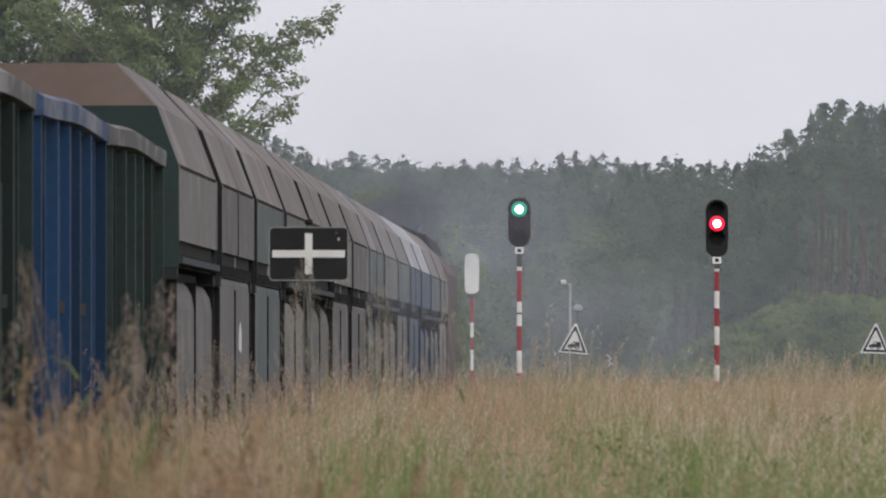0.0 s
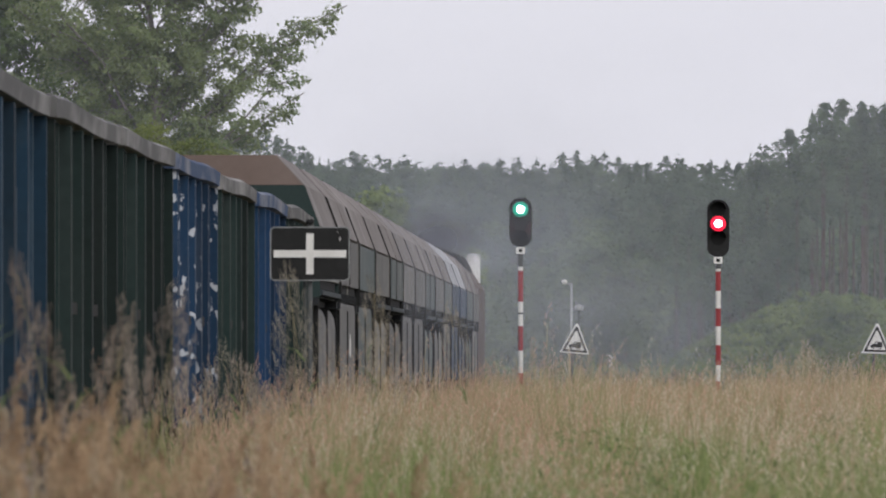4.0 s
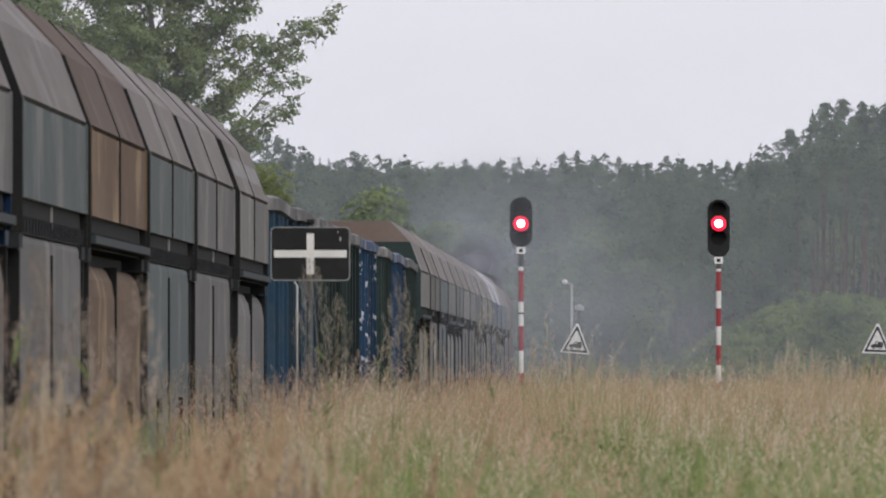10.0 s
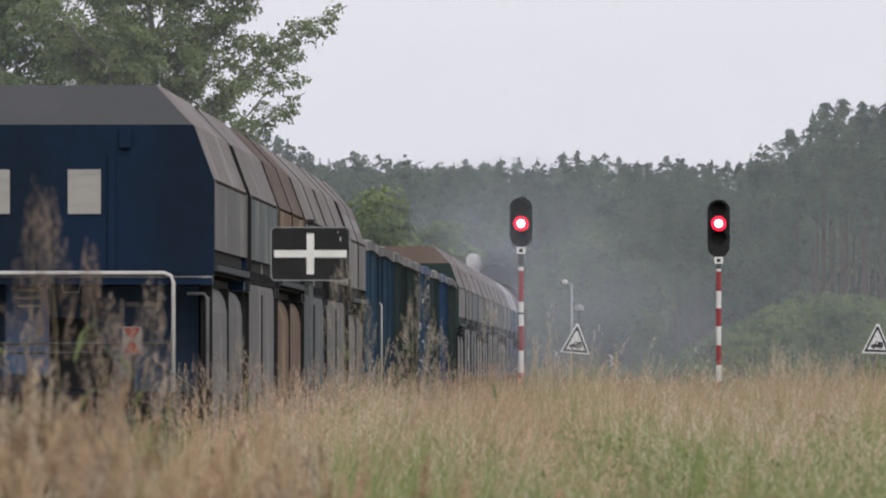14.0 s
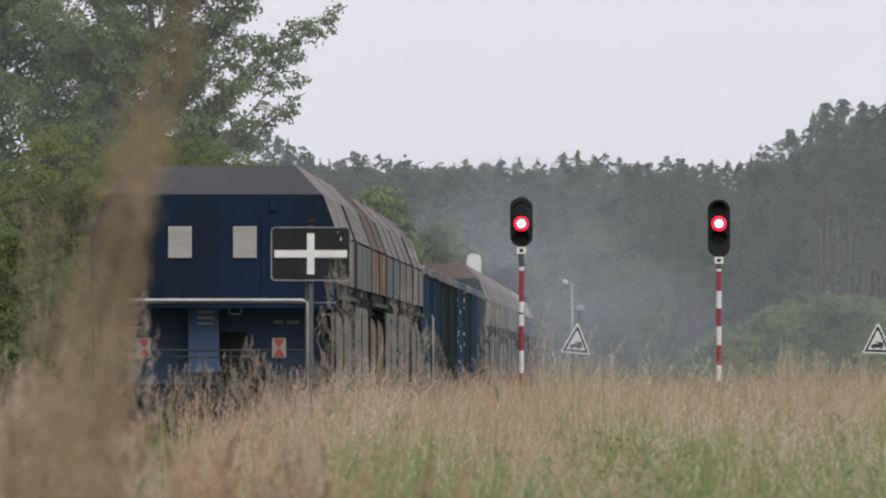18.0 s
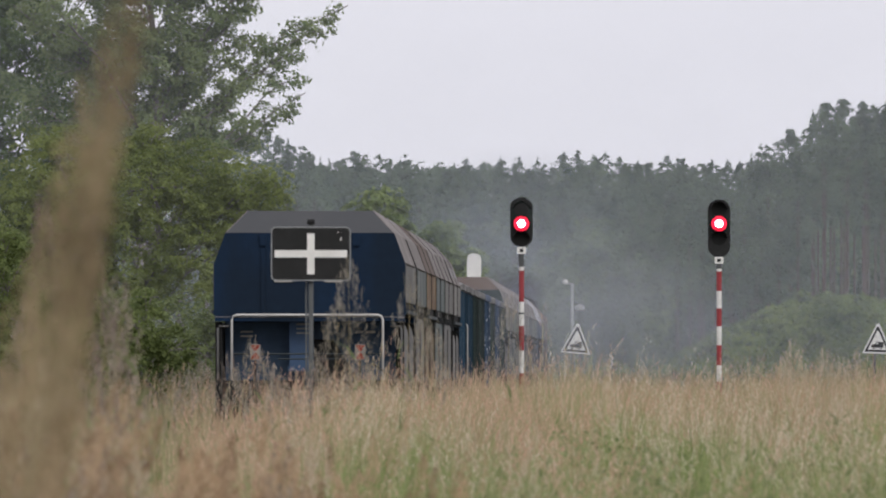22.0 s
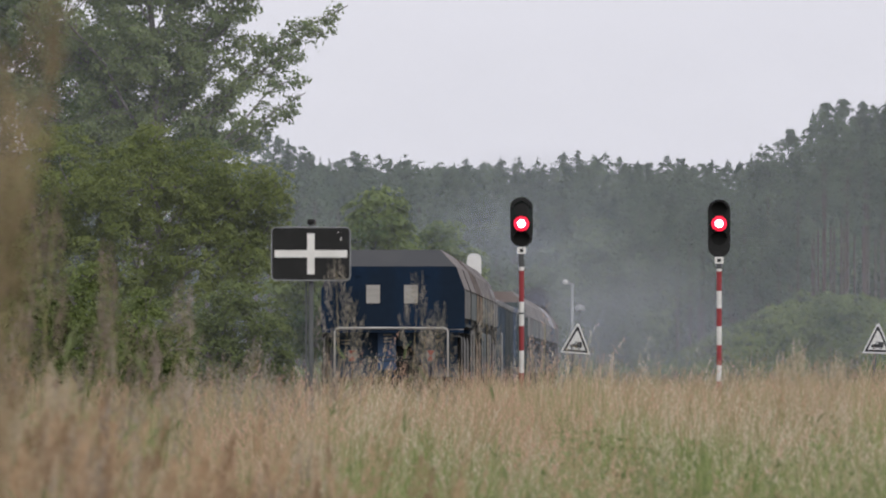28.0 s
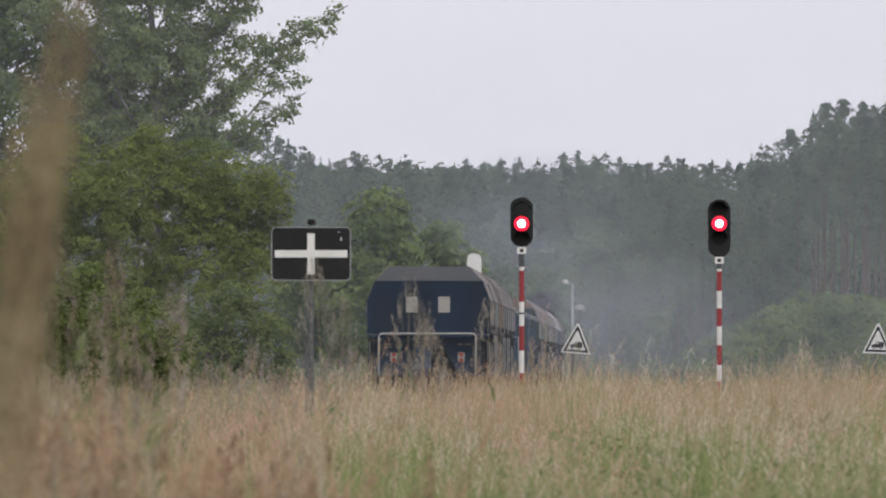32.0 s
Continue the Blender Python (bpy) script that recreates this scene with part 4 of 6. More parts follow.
def hood_mesh():
    bm = bmesh.new()
    k = 9
    ins, outs = [], []
    for y in (0.0, -0.24):
        cut = 0.0 if y == 0 else 0.35
        for r, store in ((0.18, ins), (0.19, outs)):
            store.append([bm.verts.new((r * math.cos(a), y, r * math.sin(a))) for a in (cut + (math.pi - 2 * cut) * i / (k - 1) - 0.0 for i in range(k))])
    for i in range(k - 1):
        bm.faces.new((ins[0][i], ins[0][i + 1], ins[1][i + 1], ins[1][i]))
        bm.faces.new((outs[0][i], outs[1][i], outs[1][i + 1], outs[0][i + 1]))
        bm.faces.new((ins[1][i], ins[1][i + 1], outs[1][i + 1], outs[1][i]))
    return finish(bm, "hood", M["signblack"])


HOOD = hood_mesh()


def signal(x, y, head_low, head_high, lamps, bands, plate_z, label, turns):
    """A mast signal: banded pole, number plate, black oval head, hooded lenses. Heights over the field."""
    s = thing("railway_signal", pose(x, y, 0), label, "railway signal", "signals beside the line")
    bm = bmesh.new()
    h, wd = head_high - head_low, 0.48
    prism(bm, [(p[0], (head_low + head_high) / 2 + p[1]) for p in rounded(wd, h, 0.225, 8)], "y", -0.02, 0.03)
    board = part("background_board", bm, M["signblack"], s)
    bm = bmesh.new()
    box(bm, -0.15, 0.15, 0.034, 0.26, head_low + 0.1, head_high - 0.1)
    part("lamp_case", bm, M["signblack"], board)
    for z, kind in lamps:
        hd = part("hood", HOOD, None, s)
        hd.location = (0, -0.022, z)
        bm = bmesh.new()
        tube(bm, [(0, -0.03, z), (0, -0.024, z)], 0.16, 20)
        part("lamp_socket", bm, M["black"], s)
        if kind:
            ln = part("signal_lens", RED_LENS if kind == "red" else GREEN_LENS, None, s, "glowing signal lens")
            ln.location = (0, -0.20, z)
            turns.append((ln, z, kind))
    for z0, z1, c in bands:
        bm = bmesh.new()
        tube(bm, [(0, 0.06, z0), (0, 0.06, z1)], 0.055, 14)
        part("pole_band", bm, M[c], s)
    bm = bmesh.new()
    prism(bm, [(p[0], plate_z + p[1]) for p in rounded(0.19, 0.15, 0.03)], "y", -0.02, -0.005)
    pl = part("number_plate", bm, M["white"], s, "small white plate")
    bm = bmesh.new()
    box(bm, -0.04, 0.04, -0.025, -0.021, plate_z - 0.035, plate_z + 0.035)
    part("plate_bar", bm, M["signblack"], pl)
    bm = bmesh.new()
    box(bm, -0.20, 0.2, -0.15, 0.25, -0.1, 0.25)
    part("foot", bm, M["sleeper"], s)
    return s


def zed(y, d):
    return EYE_Z + (649 - y) * d / FOCAL


SIG_Y = 353.0
LENSES = []
signal(-2.57, SIG_Y, 4.37, 5.43, [(5.17, "green"), (4.865, "red"), (4.55, None)],
       [(0, 1.66, "red"), (1.66, 2.14, "white"), (2.14, 2.67, "red"), (2.67, 2.92, "white"), (2.92, 2.96, "pole"), (2.96, 3.19, "white"), (3.19, 3.86, "red"),
        (3.86, 3.94, "white"), (3.94, 4.4, "pole")], 4.29,
       "railway signal on a red and white banded pole", LENSES)
signal(1.67, SIG_Y, 4.15, 5.38, [(5.17, None), (4.865, "red"), (4.56, None)],
       [(0, 1.48, "red"), (1.48, 1.83, "white"), (1.83, 2.26, "red"), (2.26, 2.66, "white"), (2.66, 3.05, "red"), (3.05, 3.42, "white"), (3.42, 3.84, "red"),
        (3.84, 3.90, "white"), (3.90, 4.2, "pole")], 4.08,
       "railway signal showing red on a red and white pole", LENSES)


def cross_sign():
    y = 124.6
    s = thing("cross_sign", pose(-2.503, y, 0), "black trackside board with a white cross on a grey post", "railway sign")
    zc = zed(449.5, y)
    bm = bmesh.new()
    prism(bm, [(p[0], zc + p[1]) for p in rounded(0.60, 0.405, 0.035)], "y", 0.0, 0.012)
    board = part("board", bm, M["signblack"], s)
    bm = bmesh.new()
    out, inn = rounded(0.604, 0.409, 0.037), rounded(0.588, 0.393, 0.03)
    k = len(out)
    a = [[bm.verts.new((p[0], yy, zc + p[1])) for p in ring] for ring in (out, inn) for yy in (-0.006, 0.014)]
    for i in range(k):
        j = (i + 1) % k
        bm.faces.new((a[0][i], a[0][j], a[2][j], a[2][i]))
        bm.faces.new((a[0][i], a[1][i], a[1][j], a[0][j]))
        bm.faces.new((a[2][i], a[2][j], a[3][j], a[3][i]))
    part("edge_trim", bm, M["steel"], board, "thin pale metal edge")
    bm = bmesh.new()
    box(bm, -0.275, 0.275, -0.006, -0.003, zc - 0.028, zc + 0.028)
    part("cross_bar", bm, M["white"], board)
    bm = bmesh.new()
    box(bm, -0.028, 0.028, -0.0095, -0.0065, zc - 0.155, zc + 0.155)
    part("cross_upright", bm, M["white"], board)
    bm = bmesh.new()
    box(bm, 0.224, 0.232, -0.004, -0.001, zc + 0.10, zc + 0.125)
    box(bm, 0.208, 0.214, -0.004, -0.001, zc + 0.16, zc + 0.168)
    part("chip", bm, M["white"], board)
    bm = bmesh.new()
    tube(bm, [(0, 0.045, -0.2), (0, 0.045, zc + 0.225)], 0.019, 12)
    part("post", bm, M["pole"], s, "", True)
    bm = bmesh.new()
    tube(bm, [(-0.036, 0.06, -0.2), (-0.036, 0.06, zc - 0.1)], 0.007, 8)
    part("thin_post", bm, M["pole"], s, "", True)
    bm = bmesh.new()
    tube(bm, [(0, 0.045, zc + 0.225), (0, 0.045, zc + 0.262)], 0.031, 12)
    part("post_cap", bm, M["signblack"], s, "", True)
    for z in (zc - 0.12, zc + 0.12):
        bm = bmesh.new()
        box(bm, -0.06, 0.06, 0.0125, 0.02, z - 0.012, z + 0.012)
        part("clamp", bm, M["steel"], s)


cross_sign()


def triangle_sign(px_x, y, tilt):
    """White triangle with a black border and a small van, a little askew on its post."""
    s = thing("triangle_sign", pose((px_x - 1134) * y / FOCAL, y, 0), "white triangular warning sign with black border and van silhouette", "railway sign",
              "triangular signs beside the line")
    zt, zb, hw = zed(573, y), zed(626, y), 0.405
    cz = zb + (zt - zb) / 3
    co, si = math.cos(radians(tilt)), math.sin(radians(tilt))

    def turned(pts):
        return [(x * co + (z - cz) * si, cz - x * si + (z - cz) * co) for x, z in pts]

    def tri(k):
        return turned([(-hw * k, cz + (zb - cz) * k), (hw * k, cz + (zb - cz) * k), (0.03 * k, cz + (zt - cz) * k), (-0.03 * k, cz + (zt - cz) * k)])
    bm = bmesh.new()
    prism(bm, tri(1.0), "y", 0, 0.012)
    p = part("panel", bm, M["white"], s)
    bm = bmesh.new()
    va = [bm.verts.new((q[0], -0.004, q[1])) for q in tri(0.85)]
    vb = [bm.verts.new((q[0], -0.004, q[1])) for q in tri(0.63)]
    for i in range(4):
        bm.faces.new((va[i], va[(i + 1) % 4], vb[(i + 1) % 4], vb[i]))
    part("black_border", bm, M["signblack"], p)
    bm = bmesh.new()
    zc = zb + 0.20
    prism(bm, turned([(-0.17, zc - 0.04), (0.15, zc - 0.04), (0.165, zc + 0.02), (0.15, zc + 0.11), (-0.02, zc + 0.125), (-0.075, zc + 0.05), (-0.165, zc + 0.025)]), "y", -0.008, -0.004)
    symbol = part("van_symbol", bm, M["signblack"], p)
    for x in (-0.095, 0.085):
        bm = bmesh.new()
        prism(bm, turned([(x + 0.042 * math.cos(i * 0.6283), zc - 0.045 + 0.042 * math.sin(i * 0.6283)) for i in range(10)]), "y", -0.012, -0.0085)
        part("van_wheel", bm, M["signblack"], symbol)
        bm = bmesh.new()
        prism(bm, turned([(x + 0.017 * math.cos(i * 0.6283), zc - 0.045 + 0.017 * math.sin(i * 0.6283)) for i in range(10)]), "y", -0.015, -0.0125)
        part("van_hub", bm, M["white"], symbol)
    bm = bmesh.new()
    prism(bm, turned([(-0.035, zc + 0.055), (0.02, zc + 0.055), (0.02, zc + 0.10), (-0.008, zc + 0.10)]), "y", -0.0125, -0.0085)
    part("van_window", bm, M["white"], symbol)
    bm = bmesh.new()
    tube(bm, [(-0.13, 0.045, -0.2), (-0.06, 0.045, zt - 0.2)], 0.035, 10)
    part("post", bm, M["pole"], s, "", True)
    for z in (zb + 0.12, zb + 0.34):
        bm = bmesh.new()
        box(bm, -0.14, 0.02, 0.013, 0.085, z - 0.02, z + 0.02)
        part("clamp", bm, M["steel"], s)


triangle_sign(1019, 441, 5.0)
triangle_sign(1552, 441, 2.0)


def lamp_post():
    y = 700.0
    s = thing("lamp_post", pose((1012 - 1134) * y / FOCAL, y, 0), "pale grey lamp post with a small white lamp head", "lamp post")
    zt = zed(501, y)
    bm = bmesh.new()
    tube(bm, [(0, 0, 0), (0, 0, zt)], 0.07, 10, 0.75)
    part("mast", bm, M["steel"], s, "", True)
    bm = bmesh.new()
    tube(bm, [(0, 0, zt - 0.05), (-0.20, -0.05, zt - 0.02)], 0.04, 8)
    part("arm", bm, M["steel"], s)
    bm = bmesh.new()
    bmesh.ops.create_uvsphere(bm, u_segments=16, v_segments=10, radius=0.12)
    for v in bm.verts:
        v.co = Vector((v.co.x - 0.29, v.co.y * 1.3 - 0.06, v.co.z * 0.85 + zt + 0.04))
    part("lamp_head", bm, M["white"], s, "white lamp head", True)
    s = thing("lamp_post", pose((1024 - 1134) * y / FOCAL, y + 8, 0), "slim grey post with a domed pale lamp shade", "lamp post")
    zt = zed(537, y)
    bm = bmesh.new()
    tube(bm, [(0, 0, 0), (0, 0, zt - 0.2)], 0.045, 8)
    part("mast", bm, M["pole"], s, "", True)
    bm = bmesh.new()
    bmesh.ops.create_uvsphere(bm, u_segments=16, v_segments=10, radius=0.22)
    for v in bm.verts:
        v.co.z = max(v.co.z, -0.03) * 1.15 + zt - 0.25
    part("shade", bm, M["steel"], s, "domed pale shade", True)


lamp_post()


def white_headed_signal():
    y = 787.0
    s = thing("railway_signal", pose(-8.0, y, 0), "tall pale rounded signal head on a banded pole, seen from behind", "railway signal", "signals beside the line")
    z0, z1 = zed(520, y), zed(449, y)
    bm = bmesh.new()
    prism(bm, [(p[0], (z0 + z1) / 2 + p[1]) for p in rounded(0.68, z1 - z0, 0.26, 6)], "y", -0.1, 0.12)
    part("head", bm, M["white"], s, "white rounded signal case")
    bm = bmesh.new()
    box(bm, -0.28, 0.28, -0.06, 0.06, z0 - 0.22, z0 - 0.01)
    part("bracket", bm, M["pole"], s)
    zz = [0, 1.6, 2.6, 3.2, 3.9, z0 - 0.22]
    for i in range(5):
        bm = bmesh.new()
        tube(bm, [(0, 0, zz[i]), (0, 0, zz[i + 1])], 0.085, 12)
        part("pole_band", bm, M["red" if i % 2 == 0 else "white"], s)


white_headed_signal()

# small white zigzag marker near the far curve
mk = thing("track_marker", pose((1081 - 1134) * 700 / FOCAL, 700, 0), "small white zigzag marker on a thin post", "marker")
bm = bmesh.new()
zt = zed(628, 700)
tube(bm, [(-0.08, 0, zt), (0.10, 0, zt - 0.18), (-0.06, 0, zt - 0.26), (0.09, 0, zt - 0.36), (-0.05, 0, zt - 0.52)], 0.035, 6)
part("zigzag", bm, M["white"], mk)
bm = bmesh.new()
tube(bm, [(0, 0.05, 0), (0, 0.05, zt - 0.2)], 0.03, 6)
part("post", bm, M["pole"], mk)


# ---- trees and bushes ----
def clump_points(rng, blobs, density, per_tuft=30, spread=1.0, shell=0.55):
    """Leaf places and facings on leafy twigs that cover blobs (x, y, z, radius)."""
    pts, face = [], []
    for x, y, z, r in blobs:
        n = max(5, int(density * r ** 2))
        d = rng.normal(size=(n, 3))
        d /= np.linalg.norm(d, axis=1)[:, None]
        rad = r * rng.uniform(shell, 1.0, n) * (1 + 0.22 * np.sin(d[:, 0] * 4 + x * 3) * np.cos(d[:, 2] * 5 + z))
        c = np.array((x, y, z)) + d * rad[:, None] * (1, 1, 0.9)
        p, f = sprays(rng, c, d, rng.uniform(0.16, 0.42, n) * spread, per_tuft, 0.55)
        pts.append(p)
        face.append(f)
    return np.concatenate(pts), np.concatenate(face)


def tree(name, base, height, blobs, leaf, label, category, seed, density=60, leaf_size=0.085, trunk_r=0.28, per_tuft=30, spread=1.0):
    """Trunk, limbs that reach into each blob, and a crown of leafy twigs; blobs are in the tree's space."""
    rng = np.random.default_rng(seed)
    t = thing(name, pose(*base), label, category)
    bm = bmesh.new()
    top = height
    pts = [(0.25 * math.sin(i * 1.3 + seed), 0.2 * math.cos(i * 1.7 + seed), top * i / 7) for i in range(8)]
    pts[0] = (0, 0, -0.2)
    tube(bm, pts, trunk_r, 9, 0.12)
    part("trunk", bm, M["bark"], t, "", True)
    for x, y, z, r in blobs:
        bm = bmesh.new()
        reach = math.hypot(x - pts[4][0], y)
        i = int(min(6, max(1, (z - 0.7 * reach) / top * 7)))
        a, b = Vector(pts[i]), Vector((x, y, z))
        mid = a.lerp(b, 0.5) + Vector((0.1 * rng.normal(), 0.1 * rng.normal(), -0.12 * (b - a).length * rng.uniform(0.2, 1)))
        tube(bm, [a, a.lerp(mid, 0.5), mid, mid.lerp(b, 0.6), b], max(0.02, trunk_r * 0.15), 6, 0.25)
        for _ in range(3):
            d = Vector(rng.normal(size=3)).normalized() * r
            d.z = abs(d.z) * 0.6
            tube(bm, [mid.lerp(b, rng.uniform(0.3, 1)), b + d * 0.45, b + d * 0.95], 0.022, 4, 0.3)
        part("limb", bm, M["bark"], t)
    pts, face = clump_points(rng, blobs, density, per_tuft, spread)
    part("crown", leaves("crown", pts, np.full(len(pts), leaf_size), leaf, rng, face), None, t)
    return t


def poplar(base, height, limbs, leaf, label, seed, leaf_size=0.075):
    """An open crown: arching limbs, side twigs, and leafy twigs in tiers along the outer part of each, with sky between."""
    rng = np.random.default_rng(seed)
    t = thing("poplar_tree", pose(*base), label, "tree")
    bm = bmesh.new()
    line = [Vector((0.22 * math.sin(i * 1.1 + 2), 0.15 * math.cos(i * 1.7), height * i / 9)) for i in range(10)]
    line[0] = Vector((0, 0, -0.2))
    tube(bm, line, 0.20, 9, 0.12)
    part("trunk", bm, M["bark"], t, "", True)
    cs, ds, rs = [], [], []
    for x, z, full in limbs:
        tip = Vector((x - base[0], rng.normal() * 0.8, z))
        reach = abs(tip.x)
        foot = min(8.8, max(2.6, (z - 0.8 * reach - 0.5 - rng.uniform(0, 1.2)) / height * 9))
        root = line[int(foot)].lerp(line[int(foot) + 1], foot % 1)
        way = [root.lerp(tip, k / 6) + Vector((0, 0, 0.16 * reach * math.sin(math.pi * k / 6))) + Vector(rng.normal(size=3)) * 0.05 for k in range(7)]
        bm = bmesh.new()
        tube(bm, way, 0.022 + 0.007 * reach, 6, 0.25)
        for k in range(int(4 + 15 * full)):
            u = 0.25 + 0.75 * (k + rng.uniform()) / (4 + 15 * full)
            i = min(5, int(u * 6))
            p = way[i].lerp(way[i + 1], u * 6 - i)
            d = Vector((rng.normal(), rng.normal(), 0.5 * rng.normal() + 0.25)).normalized()
            size = (1.35 - 0.85 * u) * (0.35 + 0.65 * full) * rng.uniform(0.5, 1.25)
            end = p + d * size
            tube(bm, [p, p.lerp(end, 0.5) + Vector((0, 0, 0.05)), end], 0.018, 4, 0.4)
            for q in range(5):
                c = p.lerp(end, 0.30 + 0.18 * q) + Vector(rng.normal(size=3)) * 0.10
                cs.append(c)
                ds.append(d)
                rs.append(rng.uniform(0.13, 0.32) * (0.85 + 0.2 * full))
        part("limb", bm, M["bark"], t)
    pts, face = sprays(rng, np.array(cs), np.array(ds), np.array(rs), 27, 0.5, 0.25)
    part("crown", leaves("crown", pts, np.full(len(pts), leaf_size), leaf, rng, face, 1.3, 0.6), None, t)


def near(list4, bx, by):
    return [(x - bx, dy, z, r) for x, dy, z, r in list4]


poplar((-12.9, 430, 0), 15.5, (
    (-7.7, 11.25, 0.5), (-8.4, 10.7, 0.6), (-9.2, 10.0, 0.6), (-9.0, 9.35, 0.4), (-8.75, 8.9, 0.3), (-9.35, 8.35, 0.35), (-10.3, 8.0, 0.55), (-10.4, 9.1, 0.5),
    (-10.1, 11.5, 1.0), (-9.2, 12.6, 1.0), (-11.4, 7.9, 0.8), (-11.5, 10.3, 1.0), (-11.6, 12.0, 1.2), (-12.6, 9.0, 0.9), (-13.7, 10.6, 1.1), (-13.6, 8.4, 0.9),
    (-14.8, 9.4, 1.0), (-15.6, 11.0, 1.2), (-15.9, 8.3, 1.0), (-12.5, 13.6, 1.4), (-15.0, 13.4, 1.4), (-16.6, 12.2, 1.2), (-12.4, 15.6, 1.5), (-14.2, 7.4, 0.9),
    (-12.2, 7.2, 0.8), (-13.2, 12.0, 1.3), (-14.2, 11.7, 1.2), (-12.8, 10.6, 1.1), (-10.9, 11.0, 0.9), (-10.6, 12.3, 1.1), (-14.6, 8.2, 1.0), (-9.9, 10.4, 0.6),
    (-11.0, 8.9, 0.6), (-13.0, 8.0, 1.1), (-15.2, 10.2, 1.3), (-16.8, 9.4, 1.3), (-16.4, 11.2, 1.3), (-14.4, 12.6, 1.3), (-11.9, 9.3, 0.9)), M["leaf"], "tall leafy poplar with gaps of sky in its crown", 3)
tree("dark_tree", (-18.5, 438, 0), 15, near([
    (-17.4, 0, 11, 1.6), (-19, 0.5, 10, 2.2), (-17.2, 0.3, 8.6, 1.5), (-18.6, -0.5, 7, 2.0), (-17.5, 0, 13.3, 2.1), (-20.5, 0, 12, 2.4), (-16.5, 0.4, 6.4, 1.5), (-15.2, 0.6, 8.2, 1.3), (-14.6, 0.5, 6.6, 1.4), (-15.8, 0.2, 10.1, 1.2), (-14.0, 0.8, 10.4, 1.2), (-13.8, 0.6, 12.6, 1.4), (-16.4, 0.3, 12.6, 1.6), (-14.3, 0.5, 8.4, 1.1)], -18.5, 438),
    M["leafdark"], "dark leafy tree behind the poplar", "tree", 5, 58, 0.10, 0.28, 34, 1.15)
tree("bushy_tree", (-12, 402, 0), 6.6, near([
    (-9.75, 0, 6.2, 1.05), (-11, 0.4, 6.3, 1.3), (-12.5, -0.3, 6.1, 1.5), (-14.2, 0.5, 6.3, 1.7), (-15.4, 0, 5.2, 1.7), (-9.7, 0.2, 4.9, 0.95),
    (-10.8, -0.4, 4.5, 1.4), (-12.4, 0.3, 4.4, 1.5), (-14.2, 0, 4.0, 1.7), (-16.5, 0.4, 4.4, 1.7), (-12.0, 0, 7.2, 0.7), (-10.3, 0.2, 5.6, 1.0), (-9.15, -0.3, 6.1, 0.7), (-9.1, 0.3, 5.2, 0.65), (-9.5, -0.5, 4.2, 0.7)], -12, 402),
    M["bushleaf"], "broad green bushy tree beside the track", "tree", 7, 90, 0.056, 0.18, 48, 0.85)
for k, (bx, by, bl) in enumerate((
        (-10.4, 392, [(-9.9, 0, 2.9, 0.75), (-10.9, 0.3, 2.7, 1.0), (-10.2, -0.3, 2.0, 0.8), (-9.4, 0, 2.0, 0.5), (-9.0, 0.2, 2.9, 0.7), (-8.75, 0, 1.9, 0.6), (-9.7, -0.2, 3.5, 0.6)]),
        (-12.6, 388, [(-12.4, 0, 2.7, 1.2), (-13.3, 0.3, 2.2, 1.1), (-11.7, 0, 1.9, 0.9)]),
        (-14.6, 390, [(-14.2, 0, 2.6, 1.3), (-15.4, 0.2, 2.4, 1.3), (-14.6, -0.3, 1.4, 1.0)]))):
    tree("shrub", (bx, by, 0), 2.4, near(bl, bx, by), M["shrubleaf"], "leafy green shrub at the foot of the trees", "shrub", 20 + k, 85, 0.065, 0.07, 38, 0.9)


for k, (bx, by, bl) in enumerate((
        (-11.6, 292, [(-11.2, 0, 3.5, 0.75), (-12.1, 0.3, 3.0, 0.9), (-10.8, -0.3, 2.6, 0.8), (-11.7, 0, 1.9, 0.9), (-11.3, 0.2, 4.05, 0.4)]),
        (-9.9, 288, [(-9.9, 0, 2.9, 0.65), (-10.5, 0.3, 2.4, 0.7), (-9.4, 0, 2.3, 0.6), (-9.9, -0.3, 1.6, 0.7), (-9.7, 0.1, 3.4, 0.3)]),
        (-8.5, 285, [(-8.7, 0, 2.5, 0.55), (-8.1, 0.2, 2.1, 0.5), (-8.9, -0.2, 1.8, 0.6), (-8.2, 0, 1.5, 0.5), (-8.6, 0.1, 3.0, 0.25)]))):
    tree("shrub", (bx, by, 0), 2.4, near(bl, bx, by), M["shrubleaf"], "leafy fresh green shrub at the edge of the grass", "shrub", 27 + k, 130, 0.046, 0.05, 46, 0.7)


